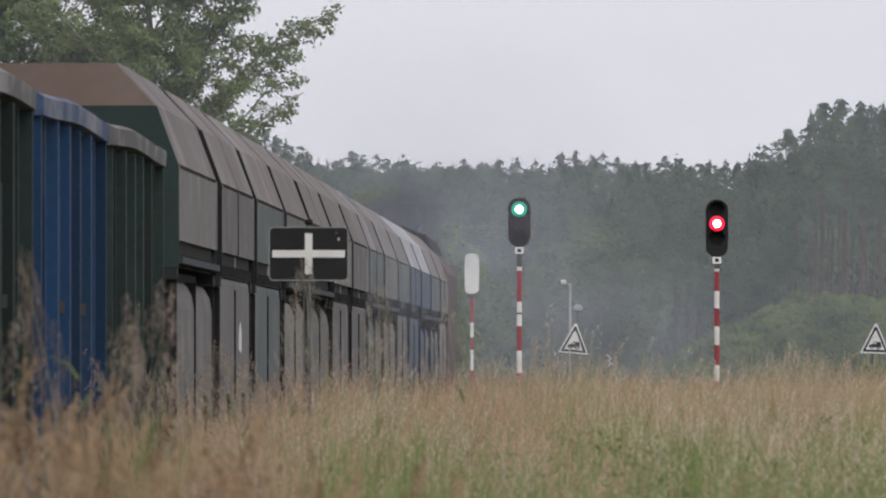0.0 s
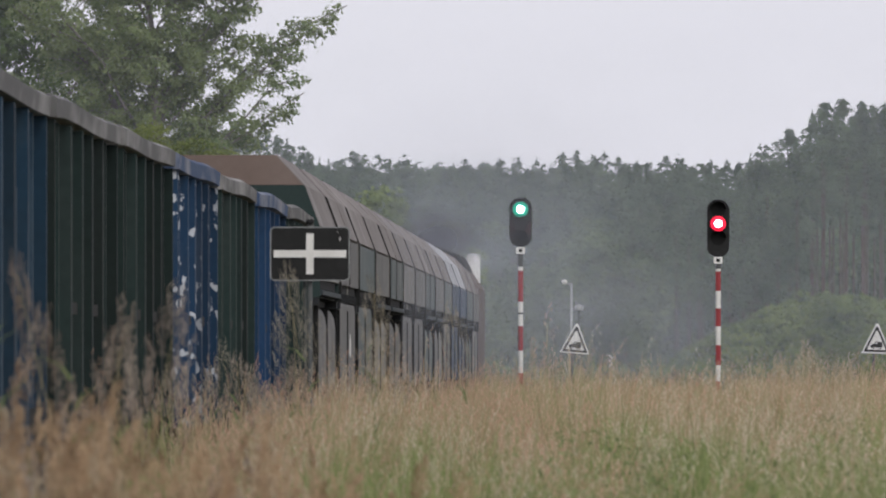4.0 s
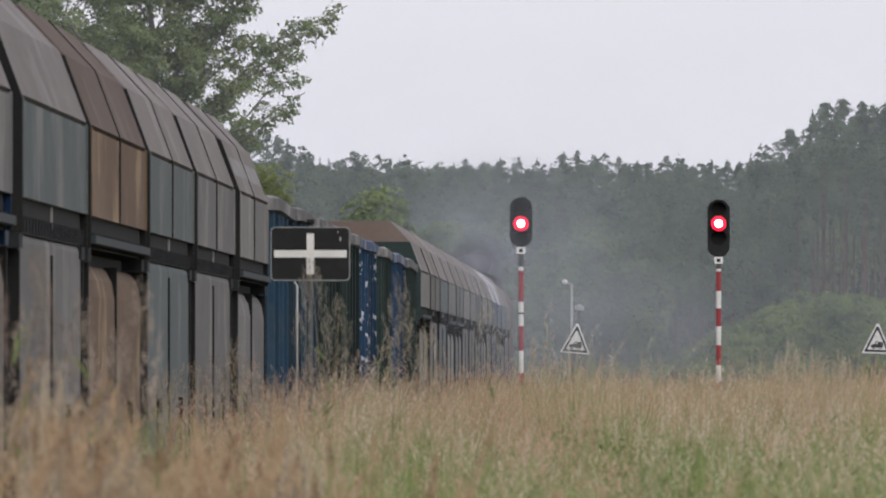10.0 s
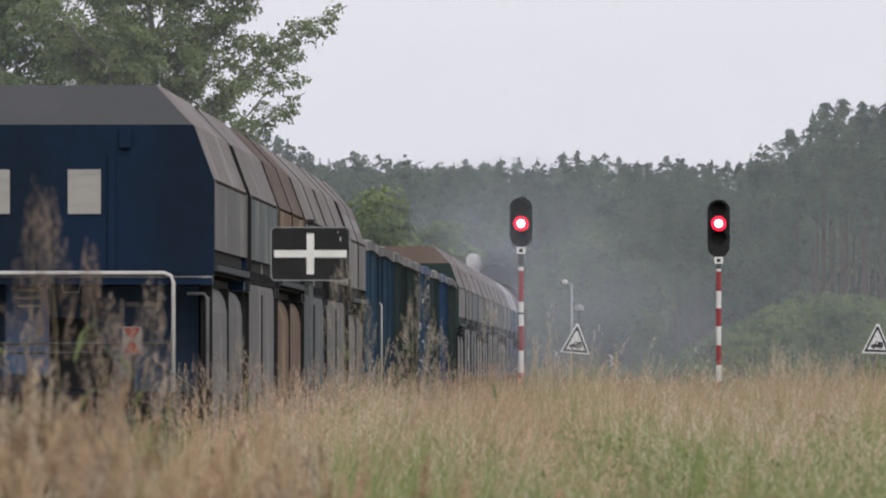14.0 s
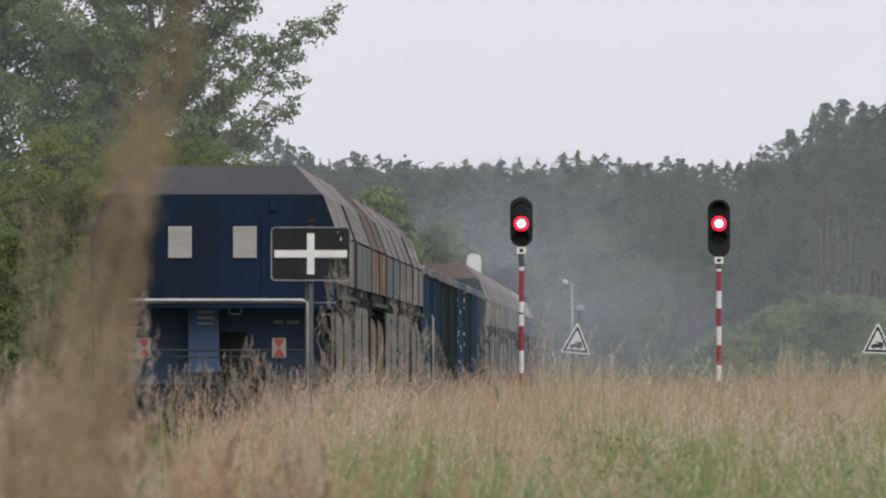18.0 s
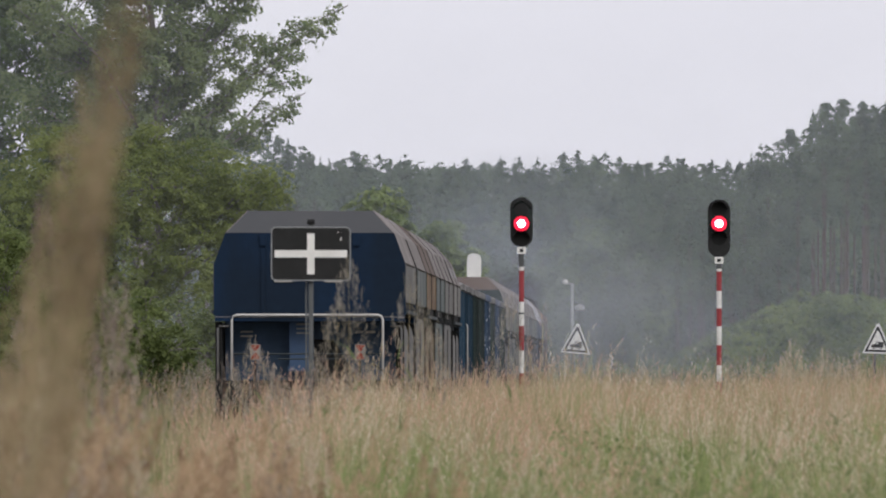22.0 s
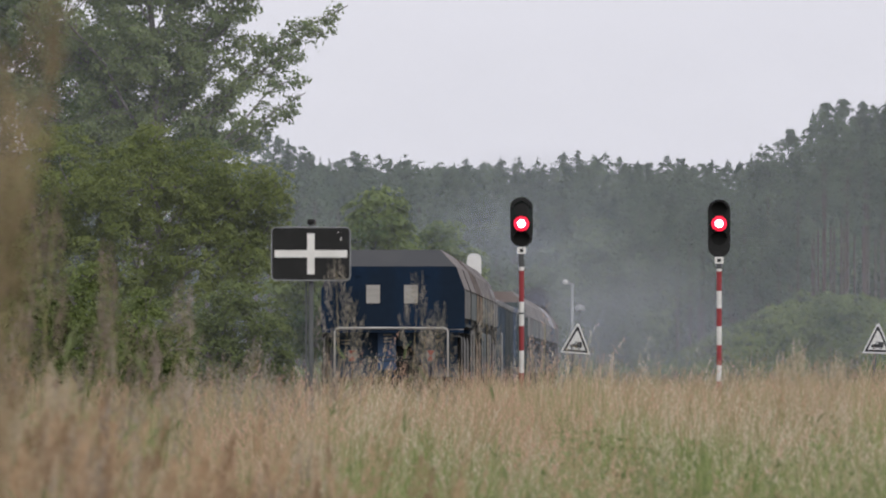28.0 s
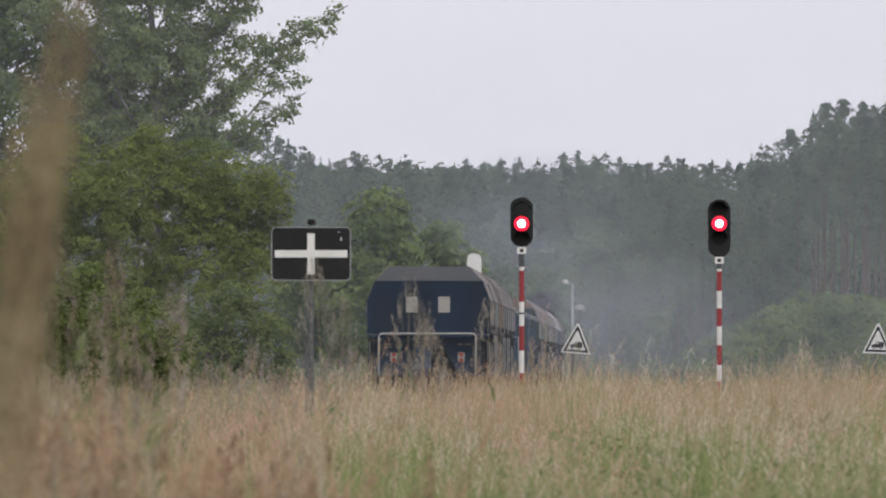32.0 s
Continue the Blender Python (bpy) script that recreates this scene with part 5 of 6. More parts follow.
def forest(name, trees, material, label, seed, clumps, clump_leaves, leaf_size, crown_from, narrow, spread=1.0, trunk=None, tiers=False):
    """Far trees as one mesh of leaf tufts. trees: x, y, height, crown radius."""
    rng = np.random.default_rng(seed)
    places, ways, radii, fine = [], [], [], []
    for x, y, h, r in trees:
        u = rng.uniform(0, 1, clumps)
        a = rng.uniform(0, 6.2832, clumps)
        lean = rng.normal() * 0.012
        if tiers:
            # whorls of flat boughs on a rounded cone with an uneven outline, and a thin leader
            u = u ** 0.75
            prof = np.clip((1.02 - u) * (1 - crown_from) * h / 2.6, 0.0, 1) ** narrow * np.minimum(1, 0.55 + 1.5 * u) * (0.80 + 0.20 * np.sin(a * 3 + u * 11 + x))
            z = h * (crown_from + (1 - crown_from) * u)
            rad = r * prof * rng.uniform(0.25, 1.0, clumps)
            size = (0.07 + 0.46 * prof) * r * 0.55 * spread
            z = z - 0.25 * rad + 0.35 * prof * rng.normal(size=clumps)
            tip = rng.uniform(size=clumps) < 0.20
            z = np.where(tip, h - 1.1 + (1.1 + 0.5 * math.sin(x * 5)) * rng.uniform(0, 1, clumps), z)
            rad, size = np.where(tip, 0.01 + 0.16 * np.clip(h + 0.4 - z, 0, 2), rad), np.where(tip, 0.02 + 0.15 * np.clip(h + 0.4 - z, 0, 2), size)
            out = np.stack([np.cos(a), np.sin(a), np.full(clumps, 0.2)], 1)
        else:
            w = 2 * u - 1
            ring = np.sqrt(np.clip(1 - w * w, 0.03, 1))
            bump = rng.uniform(0.72, 1.05, clumps) * (1 + 0.16 * np.sin(a * 3 + x) * np.cos(w * 5 + y))
            z = h * (crown_from + (1 - crown_from) * u)
            rad = r * ring * bump
            size = r * 0.30 * rng.uniform(0.6, 1.3, clumps) * spread
            out = np.stack([np.cos(a) * ring, np.sin(a) * ring, w], 1)
        fine.append(np.where(tip, 0.5, 1.0) if tiers else np.ones(clumps))
        places.append(np.stack([x + lean * z + rad * np.cos(a), y + rad * np.sin(a), z], 1))
        ways.append(out)
        radii.append(size)
    pts, face = sprays(rng, np.concatenate(places), np.concatenate(ways), np.concatenate(radii), clump_leaves, 0.62 if tiers else 0.42, 0.16, 0.7)
    ob = new(name, leaves(name, pts, leaf_size * np.repeat(np.concatenate(fine), clump_leaves), material, rng, face, 1.6, 0.4))
    tagged(ob, label, "forest", kind="stuff")
    if trunk:
        v, f = [], []
        for x, y, h, r in trees:
            b = len(v)
            for z, q in ((0, 0.13), (h * 0.80, 0.05)):
                for i in range(5):
                    v.append((x + q * math.cos(i * 1.2566), y + q * math.sin(i * 1.2566), z))
            f += [(b + i, b + (i + 1) % 5, b + 5 + (i + 1) % 5, b + 5 + i) for i in range(5)]
        tagged(new(name + "_trunks", raw_mesh(name + "_trunks", v, f, M["pinebark"])), "straight brown trunks of the far pines", "tree trunks", kind="stuff")


rng = np.random.default_rng(11)
belt, crest = [], []
for row in range(5):
    y = 1640 + row * 24
    x = -46.0
    while x < 30:
        top = 23.3 + 0.4 * math.sin(x * 0.23 + row) + rng.normal() * 0.35 + (0.8 if rng.uniform() < 0.15 else 0)
        drop = (rng.uniform(2.5, 8.0), rng.uniform(1.0, 5.0), rng.uniform(0.3, 2.2), 0.3, 0.2)[row]
        (crest if row > 2 else belt).append((x, y + rng.uniform(-8, 8), top - drop, rng.uniform(1.9, 3.1)))
        x += rng.uniform(1.7, 3.0) * (1.0, 1.0, 0.9, 0.7, 0.7)[row]
forest("pine_wood", belt, M["needle"], "distant belt of dark grey-green pines", 31, 60, 18, 0.24, 0.50, 0.65, 1.05, trunk=True, tiers=True)
forest("pine_crest", crest, M["needle"], "tops of the pines along the far skyline", 32, 84, 22, 0.16, 0.66, 0.75, 1.0, trunk=True, tiers=True)
bm = bmesh.new()
ridge = [(-70 + 2.5 * k, 18.6 + 0.9 * math.sin(k * 1.9) + 0.6 * math.sin(k * 0.7)) for k in range(45)]
prism(bm, [(-70, -1)] + ridge + [(40, -1)], "y", 1850, 1856)
tagged(new("backdrop", finish(bm, "backdrop", M["ridge"])), "dark wooded ridge behind the pines", "wood", kind="structure")
inner = [(x + rng.uniform(-0.8, 0.8), 1790 + rng.uniform(-15, 15), rng.uniform(22.7, 23.8), rng.uniform(3.0, 4.0)) for x in np.arange(-48, 32, 1.4)]
forest("inner_wood", inner, M["needle"], "dark inside of the far pine wood", 34, 120, 14, 0.42, 0.35, 0.4, 1.4)
lower = []
for row in range(4):
    y = 1540 + row * 28
    x = -46.0
    while x < 28:
        lower.append((x, y + rng.uniform(-8, 8), rng.uniform(8, 17.5), rng.uniform(2.6, 4.2)))
        x += rng.uniform(2.0, 3.6)
forest("mixed_wood", lower, M["farleaf"], "grey-green broadleaved wood before the pines", 33, 62, 15, 0.36, 0.0, 0.40, 1.1)
hill, tall = [], []
for row in range(5):
    y = 1290 + row * 20
    x = 7.0 - row
    while x < 24:
        rise = min(1.0, max(0.0, (x - 7) / 5.8))
        short = (rng.uniform(3.0, 9.0), rng.uniform(1.0, 6.0), rng.uniform(0, 3.0), 0, 0)[row]
        (tall if x > 13.2 else hill).append((x, y, 16.3 + 5.5 * rise + rng.normal() * 0.4 + (0.8 if x > 13 else 0) - (0 if x > 13.2 else short), rng.uniform(1.8, 2.9)))
        x += rng.uniform(1.3, 2.2)
forest("pine_stand", hill, M["needle"], "taller stand of pines with bare trunks below", 35, 105, 19, 0.175, 0.45, 0.6, 1.0, trunk=True, tiers=True)
forest("tall_pines", tall, M["needle"], "tall pines with bare brown trunks", 43, 105, 19, 0.175, 0.58, 0.6, 1.0, trunk=True, tiers=True)
fill = [(x, 1400 + rng.uniform(-10, 10), 15.0 + 6.8 * min(1.0, max(0.0, (x - 7.4) / 5.8)), rng.uniform(2.4, 3.2)) for x in np.arange(5, 26, 1.7)]
forest("inner_stand", fill, M["needle"], "dark inside of the pine stand", 38, 80, 14, 0.36, 0.2, 0.4, 1.3)
side = []
for row in range(3):
    y = 1085 + row * 14
    x = -40.0
    while x < -19.6:
        side.append((x, y, (17.2 if x < -23.3 else 17.2 + (x + 23.3) * -0.75) + rng.normal() * 0.35, rng.uniform(1.7, 2.4)))
        x += rng.uniform(1.1, 1.9)
forest("pine_row", side, M["needle"], "row of darker pines behind the leafy trees", 36, 95, 14, 0.17, 0.25, 0.65, 1.0, trunk=True, tiers=True)
shrubs = []
for row in range(3):
    y = 985 + row * 12
    x = 2.5 + row * 0.5
    while x < 19:
        shrubs.append((x, y, min(6.1, 2.5 + 0.45 * (x - 2.5)) + rng.normal() * 0.4, rng.uniform(1.3, 2.0)))
        x += rng.uniform(1.0, 1.8)
forest("far_bushes", shrubs, M["farbush"], "rounded light green bushes before the pine stand", 37, 80, 22, 0.17, 0.0, 0.35, 1.0)
for k, (bx, by, bl) in enumerate((
        (-19.3, 1290, [(-19.3, 0, 11.5, 2.6), (-20.8, 0, 9.5, 2.3), (-17.8, 0.5, 9.6, 2.2), (-19.2, 0, 7.2, 2.6), (-21.5, 0, 6, 2.4)]),
        (-14.8, 1300, [(-14.8, 0, 9.8, 2.0), (-16.2, 0, 8, 1.9), (-13.4, 0.5, 8, 1.9), (-14.5, 0, 5.8, 2.2)]),
        (-24.5, 1320, [(-24.5, 0, 9, 2.4), (-26, 0, 7, 2.3), (-23.3, 0.5, 7, 2.0), (-24.5, 0, 4.8, 2.4)]))):
    bl = bl + [(bx - 1.2, 0, 3.0, 2.2), (bx + 1.3, 0, 2.4, 2.0)]
    bx, by, bl = bx * 0.7, 846 + 4 * k, [(x * 0.7, dy, 2.7 + (z - 1.8) * 0.7, r * 0.7) for x, dy, z, r in bl]
    tree("broadleaf_tree", (bx, by, 0), 8, near(bl, bx, by), M["farbush"], "rounded dark green tree before the far wood", "tree", 40 + k, 26, 0.18, 0.15, 30, 1.7)
hedge = [(x, 880 + rng.uniform(-20, 20), rng.uniform(1.6, 2.3), rng.uniform(0.7, 1.2)) for x in np.arange(-40, 30, 0.6)]
forest("low_scrub", hedge, M["farbush"], "low scrub at the far edge of the field", 39, 22, 10, 0.16, 0.1, 0.3, 1.0)


# ---- grass ----
def ribbons(base, lx, ly, h, wd):
    """Blades of two quads each, leaning by lx, ly."""
    n = len(base)
    mid = base + np.stack([lx * 0.3, ly * 0.3, h * 0.6], 1)
    tip = base + np.stack([lx, ly, h], 1)
    w3 = np.stack([wd, 0.3 * wd, 0 * wd], 1)
    v = np.stack([base - w3, base + w3, mid + w3, mid - w3, tip + w3 * 0.15, tip - w3 * 0.15], 1).reshape(-1, 3)
    i6 = np.arange(n)[:, None] * 6
    return v, np.concatenate([i6 + np.array([0, 1, 2, 3]), i6 + np.array([3, 2, 4, 5])])


def panicles(rng, tip, lean, length, width, grains, size):
    """Feathery seed heads: slim grains scattered up a tapering spindle on each tip."""
    n = len(tip)
    cnt = n * grains
    t = np.tile(np.linspace(0, 1, grains), n)
    hl = np.repeat(length, grains)
    sp = np.repeat(width, grains) * np.clip(1.25 - t, 0.15, 1) * np.minimum(1, 0.35 + 3 * t)
    c = np.repeat(tip, grains, 0) + np.stack([rng.normal(size=cnt) * sp + np.repeat(lean, grains) * t * hl, rng.normal(size=cnt) * sp, (t - 0.5) * hl], 1)
    ang = rng.normal(size=cnt) * 0.5
    sz = size * rng.uniform(0.6, 1.4, cnt)
    wv = np.stack([np.cos(ang) * sz * 0.2, rng.normal(size=cnt) * sz * 0.15, -np.sin(ang) * sz * 0.2], 1)
    dv = np.stack([np.sin(ang) * sz, rng.normal(size=cnt) * sz * 0.3, np.cos(ang) * sz], 1)
    v = np.stack([c - dv, c + wv, c + dv, c - wv], 1).reshape(-1, 3)
    return v, np.arange(4 * cnt).reshape(-1, 4)


def grass_patch(y0, y1, tufts, seed, x_left, x_right, height, dryness, label, grains=18):
    """A stretch of tall grass: green and dry blades, stalks and feathery seed heads."""
    rng = np.random.default_rng(seed)
    y = rng.uniform(y0, y1, tufts)
    x = rng.uniform(0, 1, tufts) * (x_right(y) - x_left(y)) + x_left(y)
    cl = rng.integers(0, tufts // 7, tufts)
    x, y = x[cl] + rng.normal(size=tufts) * 0.10, y[cl] + rng.normal(size=tufts) * 0.25
    keep = np.abs(x - AXIS_X) > 2.1
    x, y = x[keep], y[keep]
    n = len(x)
    wave = 0.08 * np.sin(x * 3.6 + y * 0.07) + 0.07 * np.sin(x * 7.3 - y * 0.10 + 1) + 0.05 * np.sin(x * 17 + y * 0.4)
    h = (height(x, y) + wave) * rng.uniform(0.84, 1.05, n)
    dry = np.clip(dryness(x, y) + 0.25 * np.sin(x * 4.1 + y * 0.05) + 0.20 * np.sin(x * 9.7 - y * 0.11) + rng.normal(size=n) * 0.14, 0, 1)
    g = thing("tall_grass", pose(0, 0, 0), label, "grass")
    g["kind"] = "stuff"
    for name, sel, material in (("green_blades", dry < 0.55, M["greenblade"]), ("dry_blades", dry >= 0.55, M["blade"])):
        k = 13 if name == "green_blades" else 9
        m = int(sel.sum()) * k
        if not m:
            continue
        base = np.stack([np.repeat(x[sel], k) + rng.normal(size=m) * 0.07, np.repeat(y[sel], k) + rng.normal(size=m) * 0.07, np.zeros(m)], 1)
        bh = np.repeat(h[sel], k) * rng.uniform(0.6, 0.98, m)
        a = rng.uniform(0, 6.2832, m)
        lean = np.abs(rng.normal(size=m)) * 0.14 * bh
        v, f = ribbons(base, np.cos(a) * lean, np.sin(a) * lean * 0.6, bh, rng.uniform(0.002, 0.0055, m))
        part(name, raw_mesh(name, v, f, material), None, g)
    k = 4
    sel = np.repeat(rng.uniform(size=n) < 0.05 + 0.95 * dry, k) & (rng.uniform(size=n * k) < 0.6)
    m = int(sel.sum())
    sx, sy = (np.repeat(x, k) + rng.normal(size=n * k) * 0.09)[sel], (np.repeat(y, k) + rng.normal(size=n * k) * 0.09)[sel]
    sh = (np.repeat(h, k) * (0.78 + 0.42 * rng.beta(2, 4.0, n * k)))[sel]
    lean = rng.normal(size=m) * 0.12 + 0.07
    base = np.stack([sx, sy, np.zeros(m)], 1)
    tip = base + np.stack([lean * sh, rng.normal(size=m) * 0.05, sh], 1)
    w3 = np.tile((0.002, 0, 0), (m, 1))
    v = np.stack([base - w3, base + w3, tip + w3, tip - w3], 1).reshape(-1, 3)
    part("stalks", raw_mesh("stalks", v, np.arange(4 * m).reshape(-1, 4), M["straw"]), None, g)
    kind = 0.15 - np.clip((sy - 78) / 45, 0, 1.6) + 0.9 * np.sin(sx * 3.1 + sy * 0.06 + 1) + 0.7 * np.sin(sx * 8.1 - sy * 0.09) + rng.normal(size=m) * 0.35 - 1.1 * np.clip((-sx / sy - 0.012) / 0.012, 0, 1) * (sy < 120)
    for name, sel, material in (("pale_seed_heads", kind > -0.2, M["seed"]), ("red_seed_heads", kind <= -0.2, M["redseed"])):
        q = int(sel.sum())
        v, f = panicles(rng, tip[sel], lean[sel] * 2.5, rng.uniform(0.12, 0.30, q), rng.uniform(0.010, 0.034, q), grains, 0.0105)
        part(name, raw_mesh(name, v, f, material), None, g)
    s = seed * 0.7
    motions_for(g, [(i * 0.5, pose(0.020 * math.sin(i * 0.95 + s) + 0.012 * math.sin(i * 2.05 + 2 * s), 0, 0)) for i in range(65)])


def far_left(y):
    """The dense grass ends along a line that nears the track further off; beyond the train it goes on."""
    return np.where(y < 165, np.maximum(-2.05 - 0.0155 * (y - 75), -3.3), -0.040 * y - 0.3)


def far_right(y):
    return 0.016 * y + 0.4


def dry_near(x, y):
    """Greener on the open side near the camera, drier along the track and further off."""
    open_side = np.clip((x / y + 0.026) / 0.011, 0, 1)
    return 0.86 - 0.48 * (1 - open_side) * np.clip((110 - y) / 25, 0, 1) - 0.80 * open_side * np.clip((150 - y) / 70, 0, 1)


for i, (y0, y1, nt, h0) in enumerate(((36, 52, 420, 1.36), (52, 72, 1200, 1.32), (72, 95, 1600, 1.38), (95, 125, 1900, 1.45), (125, 165, 2100, 1.52), (165, 220, 2100, 1.59),
                                      (220, 330, 2300, 1.64))):
    grass_patch(y0, y1, nt, 50 + i, far_left, far_right, lambda x, y, h=h0: h + 0.05 * np.clip(x / y * 60, 0, 1), dry_near,
                "tall dry grass with feathery reddish seed heads", 18 if y1 < 130 else 11)
grass_patch(88, 165, 700, 62, lambda y: np.maximum(-0.040 * y - 0.2, -3.3), lambda y: np.maximum(-2.0 - 0.0155 * (y - 75), -2.9), lambda x, y: np.clip(1.40 + 0.010 * (y - 88), 1.40, 1.58) + 0 * x,
            lambda x, y: 0.8 + 0 * x, "tall rough grass beside the ballast", 14)
grass_patch(84, 123, 260, 63, lambda y: -0.0201 * y - 0.28, lambda y: -0.0201 * y + 0.28, lambda x, y: 1.56 + 0 * x, lambda x, y: 0.75 + 0 * x,
            "tall grass before the post of the cross board", 14)
grass_patch(105, 165, 130, 64, lambda y: -0.0150 * y, lambda y: 0.001 * y, lambda x, y: 1.80 + 0 * x, lambda x, y: 1.0 + 0 * x,
            "sparse tall reddish grass over the rest", 16)
grass_patch(40, 110, 500, 59, lambda y: np.maximum(-0.040 * y - 0.2, -3.25), lambda y: np.maximum(-2.0 - 0.0155 * (y - 75), -3.2), lambda x, y: 1.05 + 0 * x,
            lambda x, y: 0.45 + 0 * x, "shorter rough grass beside the ballast")
grass_patch(330, 640, 1800, 60, lambda y: -24 + 0 * y, lambda y: 12 + 0 * y, lambda x, y: 1.5 + 0 * x, dry_near, "far dry grass along the track", 7)


def herbs(y0, y1, count, seed):
    """Leafy green herbs between the grass on the open side."""
    rng = np.random.default_rng(seed)
    y = rng.uniform(y0, y1, count)
    x = (0.017 - 0.032 * rng.beta(1.0, 1.9, count)) * y
    top = 1.30 + 0.0016 * (y - 52) + 0.08 * np.sin(x * 5 + y * 0.5) - np.clip(-x / y - 0.004, 0, 1) * 12
    k = 46
    z = top[:, None] * (1 - 0.42 * rng.uniform(0, 1, (count, k)) ** 1.3)
    c = np.stack([x[:, None] + rng.normal(size=(count, k)) * 0.06, y[:, None] + rng.normal(size=(count, k)) * 0.08, z], 2).reshape(-1, 3)
    ob = new("green_herbs", leaves("green_herbs", c, np.full(len(c), 0.022), M["herb"], rng, None, 2.2))
    tagged(ob, "leafy bright green herbs between the grass", "herbs", kind="stuff")
    motions_for(ob, [(i * 0.5, pose(0.014 * math.sin(i * 0.9 + seed), 0, 0)) for i in range(65)])


herbs(46, 62, 70, 71)
herbs(62, 92, 80, 72)
herbs(92, 115, 20, 73)


# ---- tall weeds before the line ----
def weed(x, y, top, seed, plume, size, rows, label, leafy=True, seeds="weedseed", lean_to=None, wide=1.0):
    """A tall weed: stalk, side branches with seed heads, a few leaves; it sways about its foot."""
    rng = np.random.default_rng(seed)
    w = thing("tall_weed", pose(x, y, 0), label, "weed", "tall weeds before the line")
    bend = rng.normal() * 0.05 if lean_to is None else lean_to
    bm = bmesh.new()
    pts = [(bend * (i / 5) ** 2 * top, 0.02 * math.sin(i), top * i / 5) for i in range(6)]
    pts[0] = (0, 0, -0.05)
    tube(bm, pts, 0.003, 5, 0.4)
    part("stalk", bm, M["straw"], w)
    nb = int(34 * plume / 0.5)
    tips, lean, lens = [], [], []
    for i in range(nb):
        u = 1 - plume / top * i / nb
        reach = (0.012 + 0.085 * (i / nb)) * rng.uniform(0.4, 1.2) * (wide if i % 2 else -wide)
        tips.append((bend * u * u * top + reach, rng.normal() * 0.02, top * u + 0.03))
        lean.append(reach * 4)
        lens.append(0.07 + 0.07 * rng.uniform())
    v, f = panicles(rng, np.array(tips), np.array(lean), np.array(lens), np.full(nb, 0.010), 18, size * 0.75)
    tagged(part("seed_spray", raw_mesh("seed_spray", v, f, M[seeds]), None, w), kind="stuff")
    if leafy:
        m = 7
        zz = rng.uniform(0.35, 0.85, m) * top
        base = np.stack([np.zeros(m), np.zeros(m), zz], 1)
        a = rng.uniform(0, 6.2832, m)
        v, f = ribbons(base, np.cos(a) * 0.13, np.sin(a) * 0.1, rng.uniform(0.02, 0.14, m), rng.uniform(0.003, 0.006, m))
        tagged(part("leaves", raw_mesh("leaves", v, f, M["weedleaf"]), None, w), kind="stuff")
    motions_for(w, [(t, pose(x, y, 0, 0, deg, 0)) for t, deg in rows])


TALL = ((-1104, 50, 1.92), (-1040, 52, 1.95), (-958, 50, 1.98), (-884, 55, 1.86), (-556, 88, 2.12), (-524, 82, 2.27), (-418, 90, 2.24), (-399, 82, 2.04),
        (-365, 92, 1.98), (-252, 96, 2.14), (336, 92, 1.82), (306, 96, 1.88), (262, 101, 1.80), (345, 98, 1.78), (320, 104, 1.80))
for i, (bear, y, top) in enumerate(TALL):
    ph = i * 1.37
    gust = [(t * 0.5, 1.3 * math.sin(t * 0.75 + ph) + 0.9 * math.sin(t * 1.7 + 2.1 * ph) + 1.2 * math.sin(t * 0.23 + ph * 0.3)) for t in range(65)]
    pale = bear > -800
    if -800 < bear < 0:
        gust = [(t, d - 6.5 * max(0.0, 1 - (t / 13.5) ** 2)) for t, d in gust]
    weed(bear * y / FOCAL, y, top, 200 + i, 0.42, 0.011, gust, "tall pale grey-green weed with feathery sprays" if pale else "tall dry weed with brown feathery seed sprays",
         seeds="seed" if bear > 0 else ("mugwort" if pale else "weedseed"))
wr = np.random.default_rng(77)
for i in range(46):
    y = 39 + 22 * wr.uniform()
    if 22 <= i <= 35 or i % 2 == 1:
        continue
    bear = -1150 + 620 * (i + wr.uniform()) / 46
    top = 1.66 - 0.22 * (i / 46) ** 1.3 + 0.12 * wr.normal() * 0.6
    ph = i * 2.11
    gust = [(t * 0.5, -7.0 * max(0, 1 - t / 20) + 1.3 * math.sin(t * 0.7 + ph) + 0.9 * math.sin(t * 1.6 + 2.1 * ph) + 1.0 * math.sin(t * 0.23 + ph * 0.3)) for t in range(65)]
    weed(bear * y / FOCAL, y, top, 400 + i, 0.36, 0.014, gust, "pale dry weed with ragged seed sprays", seeds=("weedseed", "seed", "plume")[i // 2 % 3])
for i, (bear, y, top) in enumerate(((-1002, 47, 2.24), (-872, 50, 2.12), (-1092, 46, 2.24))):
    weed(bear * y / FOCAL, y, top, 260 + i, 0.42, 0.009, [(t * 0.5, -8.5 * (1 - min(1, max(0, t - 18) / 5)) + 1.4 * math.sin(t * 0.8 + i) + 0.8 * math.sin(t * 0.31 + i) - max(0, t - 36) * 0.06)
                                                         for t in range(65)], "tall dry weed with brown feathery seed sprays", seeds="darkweed", wide=0.55)

